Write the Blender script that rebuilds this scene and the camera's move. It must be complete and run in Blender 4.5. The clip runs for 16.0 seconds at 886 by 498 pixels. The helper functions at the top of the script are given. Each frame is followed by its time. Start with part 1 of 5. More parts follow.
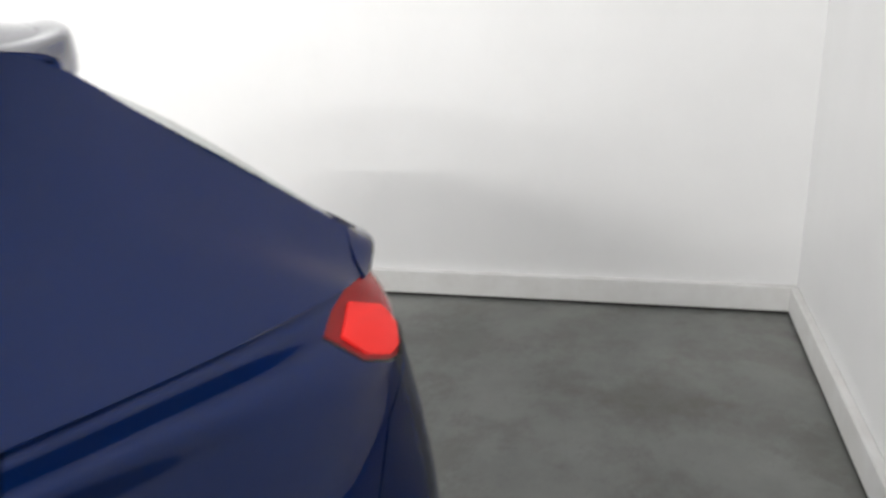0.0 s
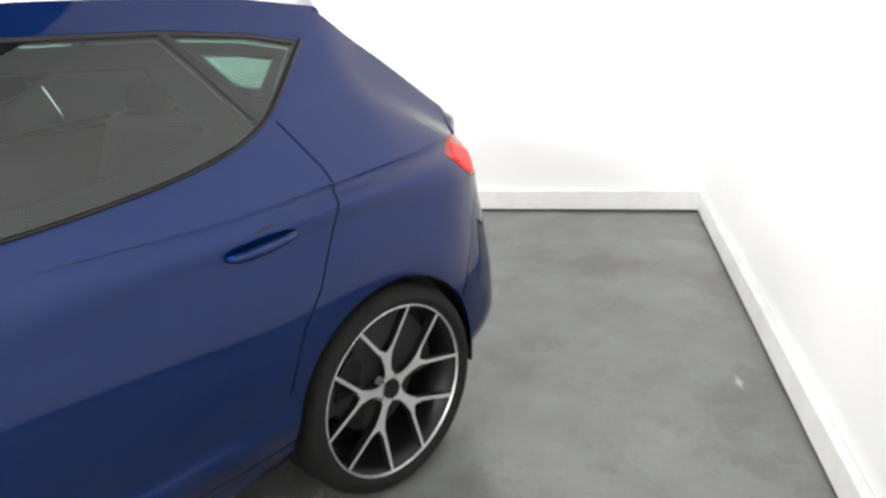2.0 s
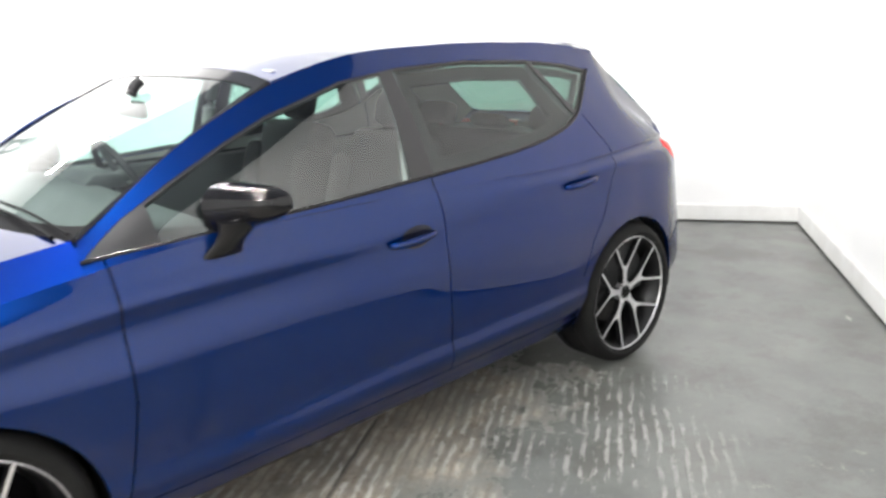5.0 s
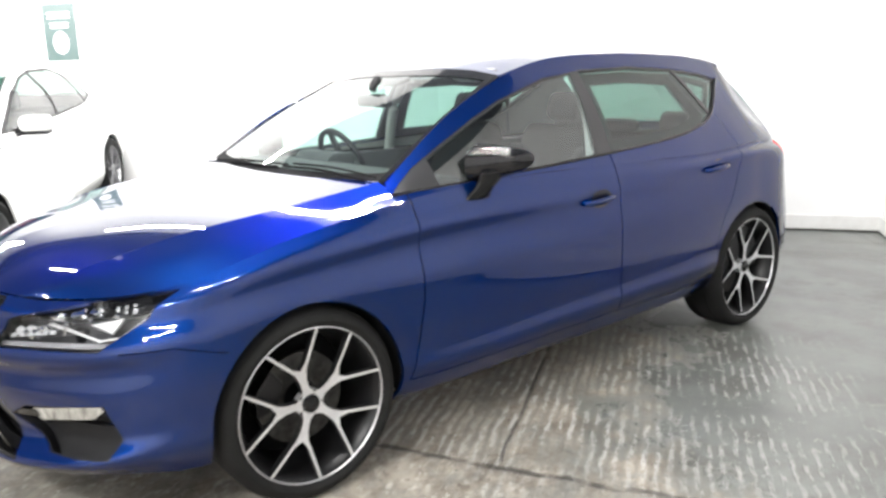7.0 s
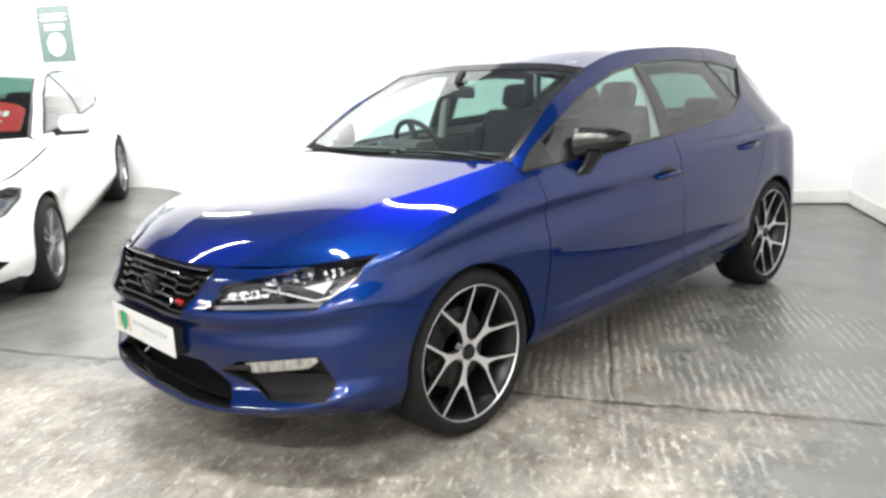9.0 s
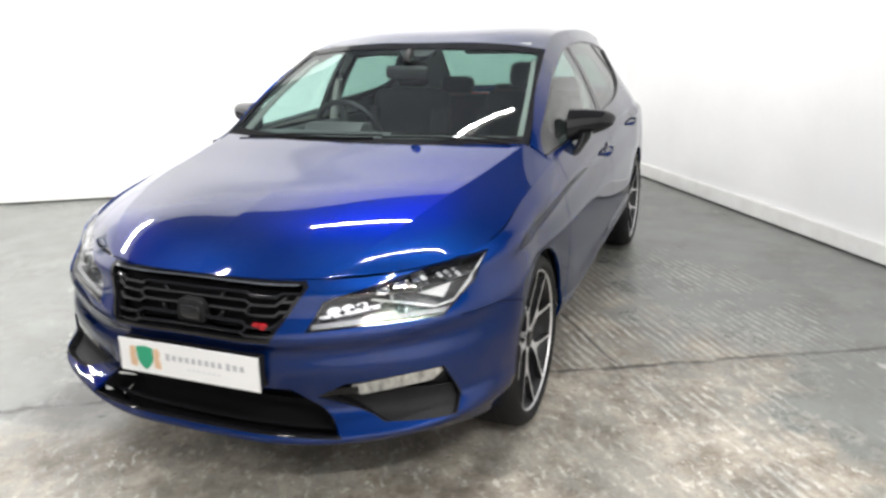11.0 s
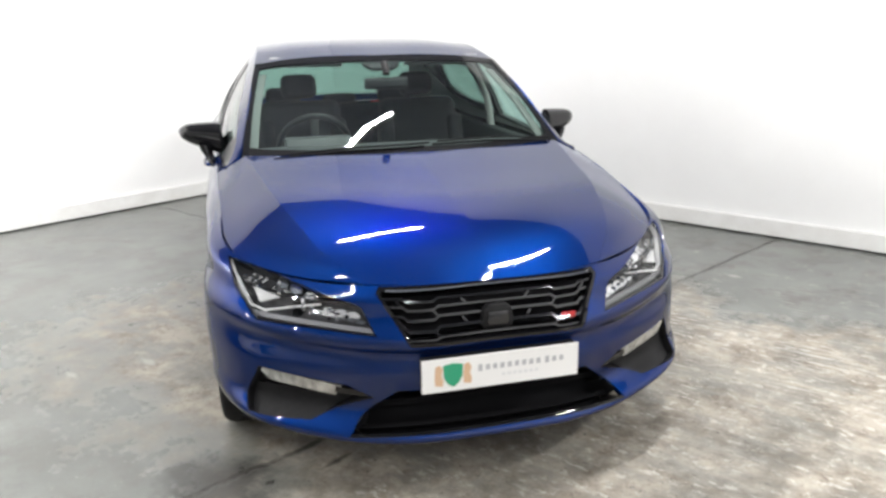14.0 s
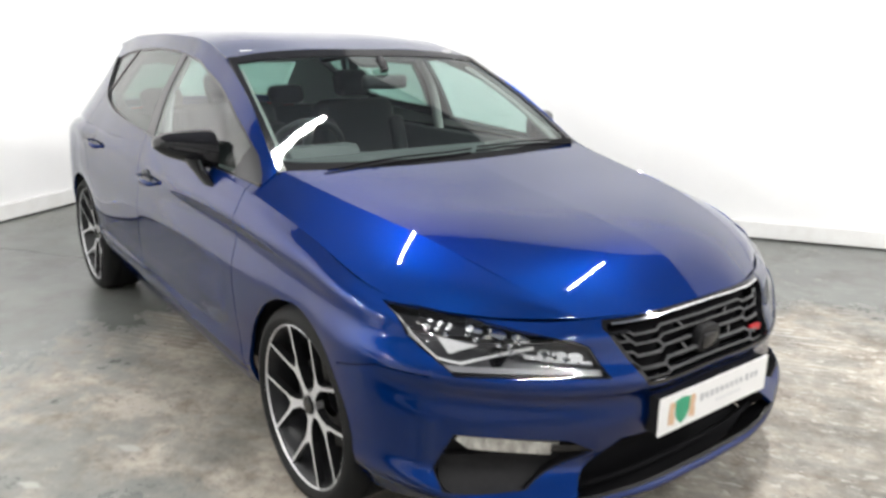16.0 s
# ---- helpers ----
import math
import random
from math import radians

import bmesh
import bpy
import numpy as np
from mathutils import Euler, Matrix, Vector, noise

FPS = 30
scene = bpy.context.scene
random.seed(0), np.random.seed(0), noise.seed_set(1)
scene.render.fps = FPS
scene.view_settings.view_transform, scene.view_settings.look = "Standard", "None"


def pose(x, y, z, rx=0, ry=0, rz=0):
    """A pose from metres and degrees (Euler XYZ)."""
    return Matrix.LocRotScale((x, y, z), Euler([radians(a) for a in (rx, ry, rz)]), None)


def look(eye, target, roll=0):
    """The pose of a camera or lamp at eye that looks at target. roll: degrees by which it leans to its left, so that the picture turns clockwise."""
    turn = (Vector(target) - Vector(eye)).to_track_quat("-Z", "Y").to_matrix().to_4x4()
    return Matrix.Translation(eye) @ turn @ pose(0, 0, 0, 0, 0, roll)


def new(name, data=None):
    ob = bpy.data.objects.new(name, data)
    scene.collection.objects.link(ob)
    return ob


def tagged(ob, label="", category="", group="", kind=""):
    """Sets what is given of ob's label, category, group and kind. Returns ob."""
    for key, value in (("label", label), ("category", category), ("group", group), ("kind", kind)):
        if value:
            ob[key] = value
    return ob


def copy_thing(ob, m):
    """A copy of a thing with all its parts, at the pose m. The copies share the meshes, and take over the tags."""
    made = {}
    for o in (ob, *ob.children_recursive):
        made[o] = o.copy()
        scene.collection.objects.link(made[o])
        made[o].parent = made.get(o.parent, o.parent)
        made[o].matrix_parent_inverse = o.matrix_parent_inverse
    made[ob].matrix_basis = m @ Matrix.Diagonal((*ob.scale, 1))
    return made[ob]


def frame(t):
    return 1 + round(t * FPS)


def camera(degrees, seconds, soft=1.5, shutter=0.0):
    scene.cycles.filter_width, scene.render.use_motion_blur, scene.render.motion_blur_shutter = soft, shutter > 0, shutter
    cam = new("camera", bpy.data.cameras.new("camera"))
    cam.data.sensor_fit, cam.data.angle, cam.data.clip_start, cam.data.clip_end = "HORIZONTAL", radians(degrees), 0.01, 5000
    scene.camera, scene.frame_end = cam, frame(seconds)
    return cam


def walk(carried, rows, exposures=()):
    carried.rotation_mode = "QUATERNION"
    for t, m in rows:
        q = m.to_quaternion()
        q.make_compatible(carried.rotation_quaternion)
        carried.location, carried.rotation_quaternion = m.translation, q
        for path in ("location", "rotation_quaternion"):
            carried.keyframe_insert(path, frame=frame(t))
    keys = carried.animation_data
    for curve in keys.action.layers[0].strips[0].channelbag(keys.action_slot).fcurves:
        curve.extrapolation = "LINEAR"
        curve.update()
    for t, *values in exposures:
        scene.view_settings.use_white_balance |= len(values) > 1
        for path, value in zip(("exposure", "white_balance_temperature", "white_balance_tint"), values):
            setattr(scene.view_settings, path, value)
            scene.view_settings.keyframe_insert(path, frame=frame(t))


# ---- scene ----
cam = camera(60.7, 16.0, soft=2.8, shutter=.5)
PATH = [
    (0, (1.745, 1.082, 1.439), (0.307, 2.328, 0.821), -2.5),
    (0.5, (1.947, 0.819, 1.443), (0.474, 2.028, 0.834), -3.8),
    (1, (2.107, 0.603, 1.484), (0.665, 1.813, 0.808), -2.2),
    (1.5, (2.209, 0.309, 1.454), (0.859, 1.615, 0.769), -1.9),
    (2, (2.329, 0.044, 1.463), (1.022, 1.395, 0.78), -2.5),
    (2.5, (2.5, -0.198, 1.478), (1.152, 1.125, 0.819), -1.0),
    (3, (2.544, -0.461, 1.485), (1.209, 0.885, 0.845), -0.2),
    (5.5, (2.802, -1.714, 1.434), (1.34, -0.443, 0.935), -2.0),
    (6, (2.879, -1.946, 1.381), (1.38, -0.709, 0.911), -1.4),
    (6.5, (2.888, -2.177, 1.356), (1.356, -0.977, 0.894), -0.3),
    (7, (2.898, -2.417, 1.337), (1.381, -1.188, 0.902), -1.3),
    (7.5, (2.997, -2.566, 1.321), (1.468, -1.35, 0.891), -1.9),
    (8, (3.036, -2.732, 1.324), (1.474, -1.568, 0.869), -2.1),
    (8.5, (2.926, -3.017, 1.335), (1.417, -1.782, 0.89), -2.3),
    (11, (1.511, -3.889, 1.426), (0.81, -2.097, 0.881), -0.9),
    (11.5, (1.145, -4.09, 1.44), (0.622, -2.239, 0.893), -0.9),
    (12, (0.78, -4.122, 1.423), (0.438, -2.23, 0.871), -0.1),
    (12.5, (0.419, -4.224, 1.445), (0.245, -2.308, 0.898), -0.2),
    (13, (0.053, -4.316, 1.452), (0.127, -2.393, 0.906), -0.8),
    (13.5, (-0.339, -4.261, 1.468), (-0.039, -2.364, 0.91), -0.8),
    (14, (-0.745, -4.256, 1.478), (-0.243, -2.398, 0.936), -0.8),
    (14.5, (-1.081, -4.091, 1.43), (-0.375, -2.302, 0.882), 1.0),
    (15, (-1.376, -3.847, 1.433), (-0.504, -2.135, 0.878), 2.1),
    (15.5, (-1.679, -3.608, 1.429), (-0.644, -1.991, 0.869), 1.3),
    (16, (-1.826, -3.283, 1.436), (-0.656, -1.752, 0.902), 0.8),
]
walk(cam, [(t, look(eye, target, roll)) for t, eye, target, roll in PATH],
     [(0, -.78), (.6, -.56), (1.2, .0), (2, .19), (3, .16), (5.5, .32), (7, .27), (8.7, .13), (11, -.15), (14, -.15), (16, -.06)])

# ---- world and light ----
world = bpy.data.worlds.new("world")
scene.world = world
world.use_nodes = True
world.node_tree.nodes["Background"].inputs[0].default_value = (0.5, 0.55, 0.6, 1)
world.node_tree.nodes["Background"].inputs[1].default_value = 0.02

ROOM = Matrix.Rotation(math.atan2(-.822, .569), 4, "Z")
ROOM.translation = (.34, 4.43, 0)        # the room's own axes: +x along the side wall, -y along the end wall


# ---- materials ----
def material(name, color=(.5, .5, .5), rough=.5, metal=0.0, coat=0.0, spec=.5):
    m = bpy.data.materials.new(name)
    m.use_nodes = True
    b = m.node_tree.nodes["Principled BSDF"]
    b.inputs["Base Color"].default_value = (*color, 1)
    b.inputs["Roughness"].default_value = rough
    b.inputs["Metallic"].default_value = metal
    b.inputs["Coat Weight"].default_value = coat
    b.inputs["Coat Roughness"].default_value = .02
    b.inputs["Specular IOR Level"].default_value = spec
    return m


def node(m, kind, **values):
    n = m.node_tree.nodes.new(kind)
    for k, v in values.items():
        if k in n.inputs:
            n.inputs[k].default_value = v
    return n


def join(m, a, b):
    m.node_tree.links.new(a, b)


def bsdf(m):
    return m.node_tree.nodes["Principled BSDF"]


def grain(m, scale, low, high, detail=6, rough_range=None, bump=0.0, bump_scale=None, stretch=(1, 1, 1)):
    """Noise in object space between two colours, with optional roughness and relief."""
    co = node(m, "ShaderNodeTexCoord")
    mp = node(m, "ShaderNodeMapping")
    mp.inputs["Scale"].default_value = stretch
    join(m, co.outputs["Object"], mp.inputs["Vector"])
    n = node(m, "ShaderNodeTexNoise", Scale=scale, Detail=detail, Roughness=.6)
    join(m, mp.outputs[0], n.inputs["Vector"])
    r = node(m, "ShaderNodeValToRGB")
    r.color_ramp.elements[0].position, r.color_ramp.elements[1].position = .3, .7
    r.color_ramp.elements[0].color, r.color_ramp.elements[1].color = (*low, 1), (*high, 1)
    join(m, n.outputs["Fac"], r.inputs[0])
    join(m, r.outputs[0], bsdf(m).inputs["Base Color"])
    if rough_range:
        q = node(m, "ShaderNodeMapRange")
        q.inputs["To Min"].default_value, q.inputs["To Max"].default_value = rough_range
        join(m, n.outputs["Fac"], q.inputs["Value"])
        join(m, q.outputs[0], bsdf(m).inputs["Roughness"])
    if bump:
        n2 = node(m, "ShaderNodeTexNoise", Scale=bump_scale or scale * 4, Detail=4)
        join(m, mp.outputs[0], n2.inputs["Vector"])
        b = node(m, "ShaderNodeBump", Strength=bump, Distance=.002)
        join(m, n2.outputs["Fac"], b.inputs["Height"])
        join(m, b.outputs[0], bsdf(m).inputs["Normal"])
    return r


def glass(name, tint, base=.08):
    """Thin glass: tinted see-through, with a mirror share that grows towards grazing views from both sides."""
    m = bpy.data.materials.new(name)
    m.use_nodes = True
    t = m.node_tree
    t.nodes.remove(t.nodes["Principled BSDF"])
    tr, gl, mix, lw, po, ma = (t.nodes.new(k) for k in ("ShaderNodeBsdfTransparent", "ShaderNodeBsdfGlossy", "ShaderNodeMixShader",
                                                       "ShaderNodeLayerWeight", "ShaderNodeMath", "ShaderNodeMath"))
    tr.inputs[0].default_value = (*tint, 1)
    gl.inputs["Roughness"].default_value = .01
    lw.inputs["Blend"].default_value = .5
    po.operation, ma.operation = "POWER", "MULTIPLY_ADD"
    po.inputs[1].default_value = 5
    ma.inputs[1].default_value, ma.inputs[2].default_value = 1 - base, base
    t.links.new(lw.outputs["Facing"], po.inputs[0])
    t.links.new(po.outputs[0], ma.inputs[0])
    t.links.new(ma.outputs[0], mix.inputs[0])
    t.links.new(tr.outputs[0], mix.inputs[1])
    t.links.new(gl.outputs[0], mix.inputs[2])
    t.links.new(mix.outputs[0], t.nodes["Material Output"].inputs["Surface"])
    return m


def glow(name, color, strength):
    m = bpy.data.materials.new(name)
    m.use_nodes = True
    b = bsdf(m)
    b.inputs["Base Color"].default_value = (*color, 1)
    b.inputs["Emission Color"].default_value = (*color, 1)
    b.inputs["Emission Strength"].default_value = strength
    return m


PAINT = material("blue_paint", (.0004, .018, .115), .44, .86, 1.0, 0.0)
grain(PAINT, 900, (.0003, .0155, .096), (.0005, .0215, .137), detail=2)
bsdf(PAINT).inputs["Coat IOR"].default_value = 1.46
bsdf(PAINT).inputs["Specular Tint"].default_value = (.02, .12, .16, 1)
BLACK_GLOSS = material("piano_black", (.006, .006, .007), .06, 0, 0, .4)
SURROUND = material("satin_black", (.02, .02, .021), .3)
BLACK = material("black_plastic", (.007, .007, .008), .55, 0, 0, .25)
grain(BLACK, 60, (.005, .005, .006), (.010, .010, .011), bump=.15, bump_scale=900)
VOID = material("shut_line_black", (.004, .004, .005), .8, 0, 0, .1)
RUBBER = material("tyre_rubber", (.012, .012, .012), .75, 0, 0, .25)
grain(RUBBER, 25, (.006, .006, .006), (.012, .012, .0118), rough_range=(.65, .85), bump=.2, bump_scale=300)
ALLOY = material("machined_alloy", (.78, .78, .80), .45, .8)
grain(ALLOY, 30, (.66, .66, .67), (.77, .77, .78), rough_range=(.34, .50))
DARK_ALLOY = material("dark_alloy", (.012, .012, .013), .35, .4)
STEEL = material("brake_steel", (.35, .34, .33), .45, 1.0)
grain(STEEL, 30, (.035, .035, .034), (.09, .088, .085), rough_range=(.35, .6))
CHROME = material("chrome", (.85, .85, .86), .08, 1.0)
SATIN = material("satin_trim", (.20, .20, .21), .42, .9)
CLOTH = material("dark_cloth", (.02, .02, .022), .9)
grain(CLOTH, 40, (.005, .005, .0055), (.008, .008, .0085))
DASH = material("dashboard_plastic", (.028, .029, .03), .65)
grain(DASH, 80, (.022, .023, .024), (.034, .035, .036))
PALE_TRIM = material("pale_trim", (.11, .115, .11), .85)
grain(PALE_TRIM, 200, (.10, .105, .10), (.12, .125, .12))
TRIM_GREY = material("grey_trim", (.30, .30, .29), .8)
grain(TRIM_GREY, 200, (.27, .27, .26), (.33, .33, .32))
GLASS = glass("clear_glass", (.72, .90, .85), .15)
GLASS_SIDE = glass("door_glass", (.66, .84, .79), .145)
GLASS_DARK = glass("privacy_glass", (.30, .45, .40), .085)
LENS = glass("lamp_lens", (.95, .96, .97), .05)
RED_LENS = material("red_lens", (.42, .010, .012), .12, 0, .2, .2)
# faint emission added to brighten the core of the tail lights
RED_CORE_GLOW = glow("red_core_glow", (1.0, .02, .015), .5)
PLATE_WHITE = material("plate_white", (.76, .76, .755), .35)
GUIDE = material("white_light_guide", (.55, .55, .55), .2, 0, .5)
FOGLENS = material("fog_lens", (.45, .45, .44), .2, .6, .8)
grain(FOGLENS, 18, (.22, .22, .21), (.62, .62, .60), bump=.6, bump_scale=60, stretch=(3, 1, 1))
GRILLE_BAR = material("grille_bar", (.022, .022, .025), .14, .6, .5)
RED_BADGE = material("red_badge", (.40, .008, .014), .3, 0, .3)
HOUSING = material("lamp_housing", (.04, .04, .043), .3, .6)
GREEN = material("shield_green", (.02, .30, .16), .4)
TAN = material("crest_tan", (.62, .42, .27), .5)
INK = material("grey_ink", (.42, .43, .45), .5)
INK_PALE = material("pale_ink", (.64, .65, .66), .5)
MIRROR = material("mirror_glass", (.9, .9, .9), .02, 1.0)
# body blue darkened to stand for the shade inside the handle bowls
BOWL_SHADE = material("handle_bowl_shade", (.001, .002, .012), .4, .4, .5)
WHITE_PAINT = material("white_car_paint", (.80, .80, .79), .25, 0, 1.0)
grain(WHITE_PAINT, 500, (.78, .78, .77), (.82, .82, .81), detail=1)


# ---- surfaces ----
def hermite(ctrl, knots, at):
    """A smooth curve through the rows of ctrl at knots, read at the places at."""
    ctrl, knots, at = np.asarray(ctrl, float), np.asarray(knots, float), np.asarray(at, float)
    h = np.diff(knots)
    slope = np.diff(ctrl, axis=0) / h.reshape(-1, *[1] * (ctrl.ndim - 1))
    m = np.empty_like(ctrl)
    m[0], m[-1] = slope[0], slope[-1]
    w = (h[1:] / (h[:-1] + h[1:])).reshape(-1, *[1] * (ctrl.ndim - 1))
    m[1:-1] = slope[:-1] * w + slope[1:] * (1 - w)
    i = np.clip(np.searchsorted(knots, at, side="right") - 1, 0, len(h) - 1)
    shape = (-1, *[1] * (ctrl.ndim - 1))
    t, k = ((at - knots[i]) / h[i]).reshape(shape), h[i].reshape(shape)
    return ((2 * t**3 - 3 * t**2 + 1) * ctrl[i] + (t**3 - 2 * t**2 + t) * k * m[i]
            + (3 * t**2 - 2 * t**3) * ctrl[i + 1] + (t**3 - t**2) * k * m[i + 1])


def chord(line):
    d = np.linalg.norm(np.diff(np.asarray(line, float), axis=0), axis=1)
    return np.concatenate([[0], np.cumsum(d)])


def loft(rows, nu, nv, u0=0.0, u1=1.0, v0=0.0, v1=1.0, flip=False, mid_u=None, mid_v=None):
    """A grid of nv x nu points through the feature lines rows (each of the same number of points), with normals."""
    net = np.array(rows, float)
    ku = np.mean([chord(r) / chord(r)[-1] for r in net], axis=0)
    kv = np.mean([chord(net[:, j]) / max(chord(net[:, j])[-1], 1e-6) for j in range(net.shape[1])], axis=0)
    us, vs = np.linspace(u0, u1, nu), np.linspace(v0, v1, nv)
    dense = np.stack([hermite(r, ku, us) for r in net])
    p = hermite(dense, kv, vs)
    n = np.cross(np.gradient(p, axis=1), np.gradient(p, axis=0))
    n /= np.maximum(np.linalg.norm(n, axis=2, keepdims=True), 1e-9)
    return p, (-n if flip else n)


def calm(p, n, times):
    """The same grid with its normals evened out, as on a pressed and polished panel."""
    for _ in range(times):
        for axis in (0, 1):
            pad = np.concatenate([np.take(n, [0], axis), n, np.take(n, [-1], axis)], axis)
            size = n.shape[axis]
            n = (np.take(pad, range(size), axis) + 2 * n + np.take(pad, range(2, size + 2), axis)) / 4
    return p, n / np.maximum(np.linalg.norm(n, axis=2, keepdims=True), 1e-9)


def polys_of(p, n):
    """The grid as a list of faces, each a list of (x, y, z, nx, ny, nz)."""
    q = np.concatenate([p, n], axis=2).tolist()
    return [[q[i][j], q[i][j + 1], q[i + 1][j + 1], q[i + 1][j]] for i in range(len(q) - 1) for j in range(len(q[0]) - 1)]


def cut(polys, outline, axes, where=None):
    """Splits faces along a convex outline seen along an axis. Gives (inside, outside)."""
    a, b = axes
    area = sum(p[0] * q[1] - q[0] * p[1] for p, q in zip(outline, outline[1:] + outline[:1]))
    ring = outline if area > 0 else outline[::-1]
    lo = [min(p[k] for p in ring) for k in (0, 1)]
    hi = [max(p[k] for p in ring) for k in (0, 1)]
    inside, outside = [], []
    for f in polys:
        fa, fb = [v[a] for v in f], [v[b] for v in f]
        if max(fa) < lo[0] or min(fa) > hi[0] or max(fb) < lo[1] or min(fb) > hi[1] or (where and not where(f)):
            outside.append(f)
            continue
        rest, kept = f, []
        for (px, py), (qx, qy) in zip(ring, ring[1:] + ring[:1]):
            ex, ey = qx - px, qy - py
            s = [ex * (v[b] - py) - ey * (v[a] - px) for v in rest]
            if min(s) >= -1e-9:
                continue
            if max(s) <= 1e-9:
                kept, rest = [f], []
                break
            good, bad = [], []
            for k, v in enumerate(rest):
                w, sv, sw = rest[(k + 1) % len(rest)], s[k], s[(k + 1) % len(rest)]
                (good if sv >= 0 else bad).append(v)
                if (sv >= 0) != (sw >= 0):
                    t = sv / (sv - sw)
                    x = [v[i] + t * (w[i] - v[i]) for i in range(6)]
                    good.append(x)
                    bad.append(x)
            if len(bad) > 2:
                kept.append(bad)
            rest = good
            if len(rest) < 3:
                rest = []
                break
        outside += kept
        if rest:
            inside.append(rest)
    return inside, outside


def strips(polys, line, width, axes, where=None):
    """Cuts a narrow gap along a line of points. Gives (gap, rest)."""
    gap = []
    for (ax, ay), (bx, by) in zip(line, line[1:]):
        d = math.hypot(bx - ax, by - ay)
        tx, ty = (bx - ax) / d * width / 2, (by - ay) / d * width / 2
        quad = [(ax - tx - ty, ay - ty + tx), (ax - tx + ty, ay - ty - tx), (bx + tx + ty, by + ty - tx), (bx + tx - ty, by + ty + tx)]
        g, polys = cut(polys, quad, axes, where)
        gap += g
    return gap, polys


def mirrored(polys):
    return [[[-v[0], v[1], v[2], -v[3], v[4], v[5]] for v in reversed(f)] for f in polys]


def moved(polys, d):
    return [[[v[0] + d * v[3], v[1] + d * v[4], v[2] + d * v[5], v[3], v[4], v[5]] for v in f] for f in polys]


def shell(name, polys, mat, parent, depth=.014, label="", groups=None):
    """One mesh from faces with their normals, its edges turned inwards by depth. Faces of different groups meet in a crease."""
    index, verts, normals, faces = {}, [], [], []
    edges = {}
    for g, f in [(k, f) for k, fs in enumerate(groups or [polys]) for f in fs]:
        ids = []
        for v in f:
            key = (round(v[0], 5), round(v[1], 5), round(v[2], 5), g)
            if key not in index:
                index[key] = len(verts)
                verts.append(key[:3])
                normals.append(v[3:])
            if not ids or ids[-1] != index[key]:
                ids.append(index[key])
        if ids[0] == ids[-1]:
            ids = ids[:-1]
        if len(ids) < 3 or len(set(ids)) < len(ids):
            continue
        faces.append(ids)
        for p, q in zip(ids, ids[1:] + ids[:1]):
            edges[(p, q)] = edges.get((p, q), 0) + 1
    if depth:
        for (p, q) in [e for e in edges if (e[1], e[0]) not in edges]:
            vp, vq, np_, nq = Vector(verts[p]), Vector(verts[q]), Vector(normals[p]), Vector(normals[q])
            side = (vq - vp).cross(np_)
            if side.length < 1e-7:
                continue
            side.normalize()
            k = len(verts)
            verts += [tuple(vp), tuple(vq), tuple(vq - nq * depth), tuple(vp - np_ * depth)]
            normals += [tuple(side)] * 4
            faces.append([k + 1, k, k + 3, k + 2])
    me = bpy.data.meshes.new(name)
    me.from_pydata(verts, [], faces)
    me.polygons.foreach_set("use_smooth", [True] * len(me.polygons))
    me.update()
    me.normals_split_custom_set_from_vertices(normals)
    me.materials.append(mat)
    ob = new(name, me)
    ob.parent = parent
    if label:
        ob["label"] = label
    return ob


def part(name, bm, mat, parent=None, label="", smooth=None):
    """Links a bmesh as one mesh object under a thing. smooth: the angle in degrees over which edges stay sharp."""
    me = bpy.data.meshes.new(name)
    bmesh.ops.recalc_face_normals(bm, faces=bm.faces)
    if smooth is not None:
        for f in bm.faces:
            f.smooth = True
        for e in bm.edges:
            if len(e.link_faces) == 2 and e.calc_face_angle(0) > radians(smooth):
                e.smooth = False
    bm.to_mesh(me)
    bm.free()
    for m in (mat if isinstance(mat, (list, tuple)) else [mat]):
        me.materials.append(m)
    ob = new(name, me)
    ob.parent = parent
    if label:
        ob["label"] = label
    return ob


def box(bm, lo, hi, bevel=0.0, segments=2, m=None, slot=0):
    """A box between two corners, with rounded edges, set at the pose m."""
    r = bmesh.ops.create_cube(bm, size=1)
    vs = r["verts"]
    for v in vs:
        v.co = Vector([lo[k] + (v.co[k] + .5) * (hi[k] - lo[k]) for k in range(3)])
    fs = list({f for v in vs for f in v.link_faces})
    if bevel:
        es = list({e for f in fs for e in f.edges})
        r = bmesh.ops.bevel(bm, geom=es, offset=bevel, segments=segments, profile=.5, affect="EDGES")
        vs = list({v for f in r["faces"] for v in f.verts} | {v for v in vs if v.is_valid})
        fs = list({f for v in vs for f in v.link_faces})
    if m is not None:
        bmesh.ops.transform(bm, matrix=m, verts=list({v for f in fs for v in f.verts}))
    for f in fs:
        f.material_index = slot
    return fs


def lathe(bm, profile, steps, axis_matrix=Matrix(), closed=False, slot=0):
    """Turns a profile of (radius, height) round the z axis of the matrix."""
    rings = [[bm.verts.new(axis_matrix @ Vector((r * math.cos(a), r * math.sin(a), h)))
              for a in (2 * math.pi * k / steps for k in range(steps))] for r, h in profile]
    pairs = list(zip(rings, rings[1:])) + ([(rings[-1], rings[0])] if closed else [])
    for p, q in pairs:
        for k in range(steps):
            f = bm.faces.new((p[k], p[(k + 1) % steps], q[(k + 1) % steps], q[k]))
            f.material_index = slot
    return rings


def disc(bm, radius, height, steps, m=Matrix(), slot=0):
    f = bm.faces.new([bm.verts.new(m @ Vector((radius * math.cos(2 * math.pi * k / steps), radius * math.sin(2 * math.pi * k / steps), height)))
                      for k in range(steps)])
    f.material_index = slot


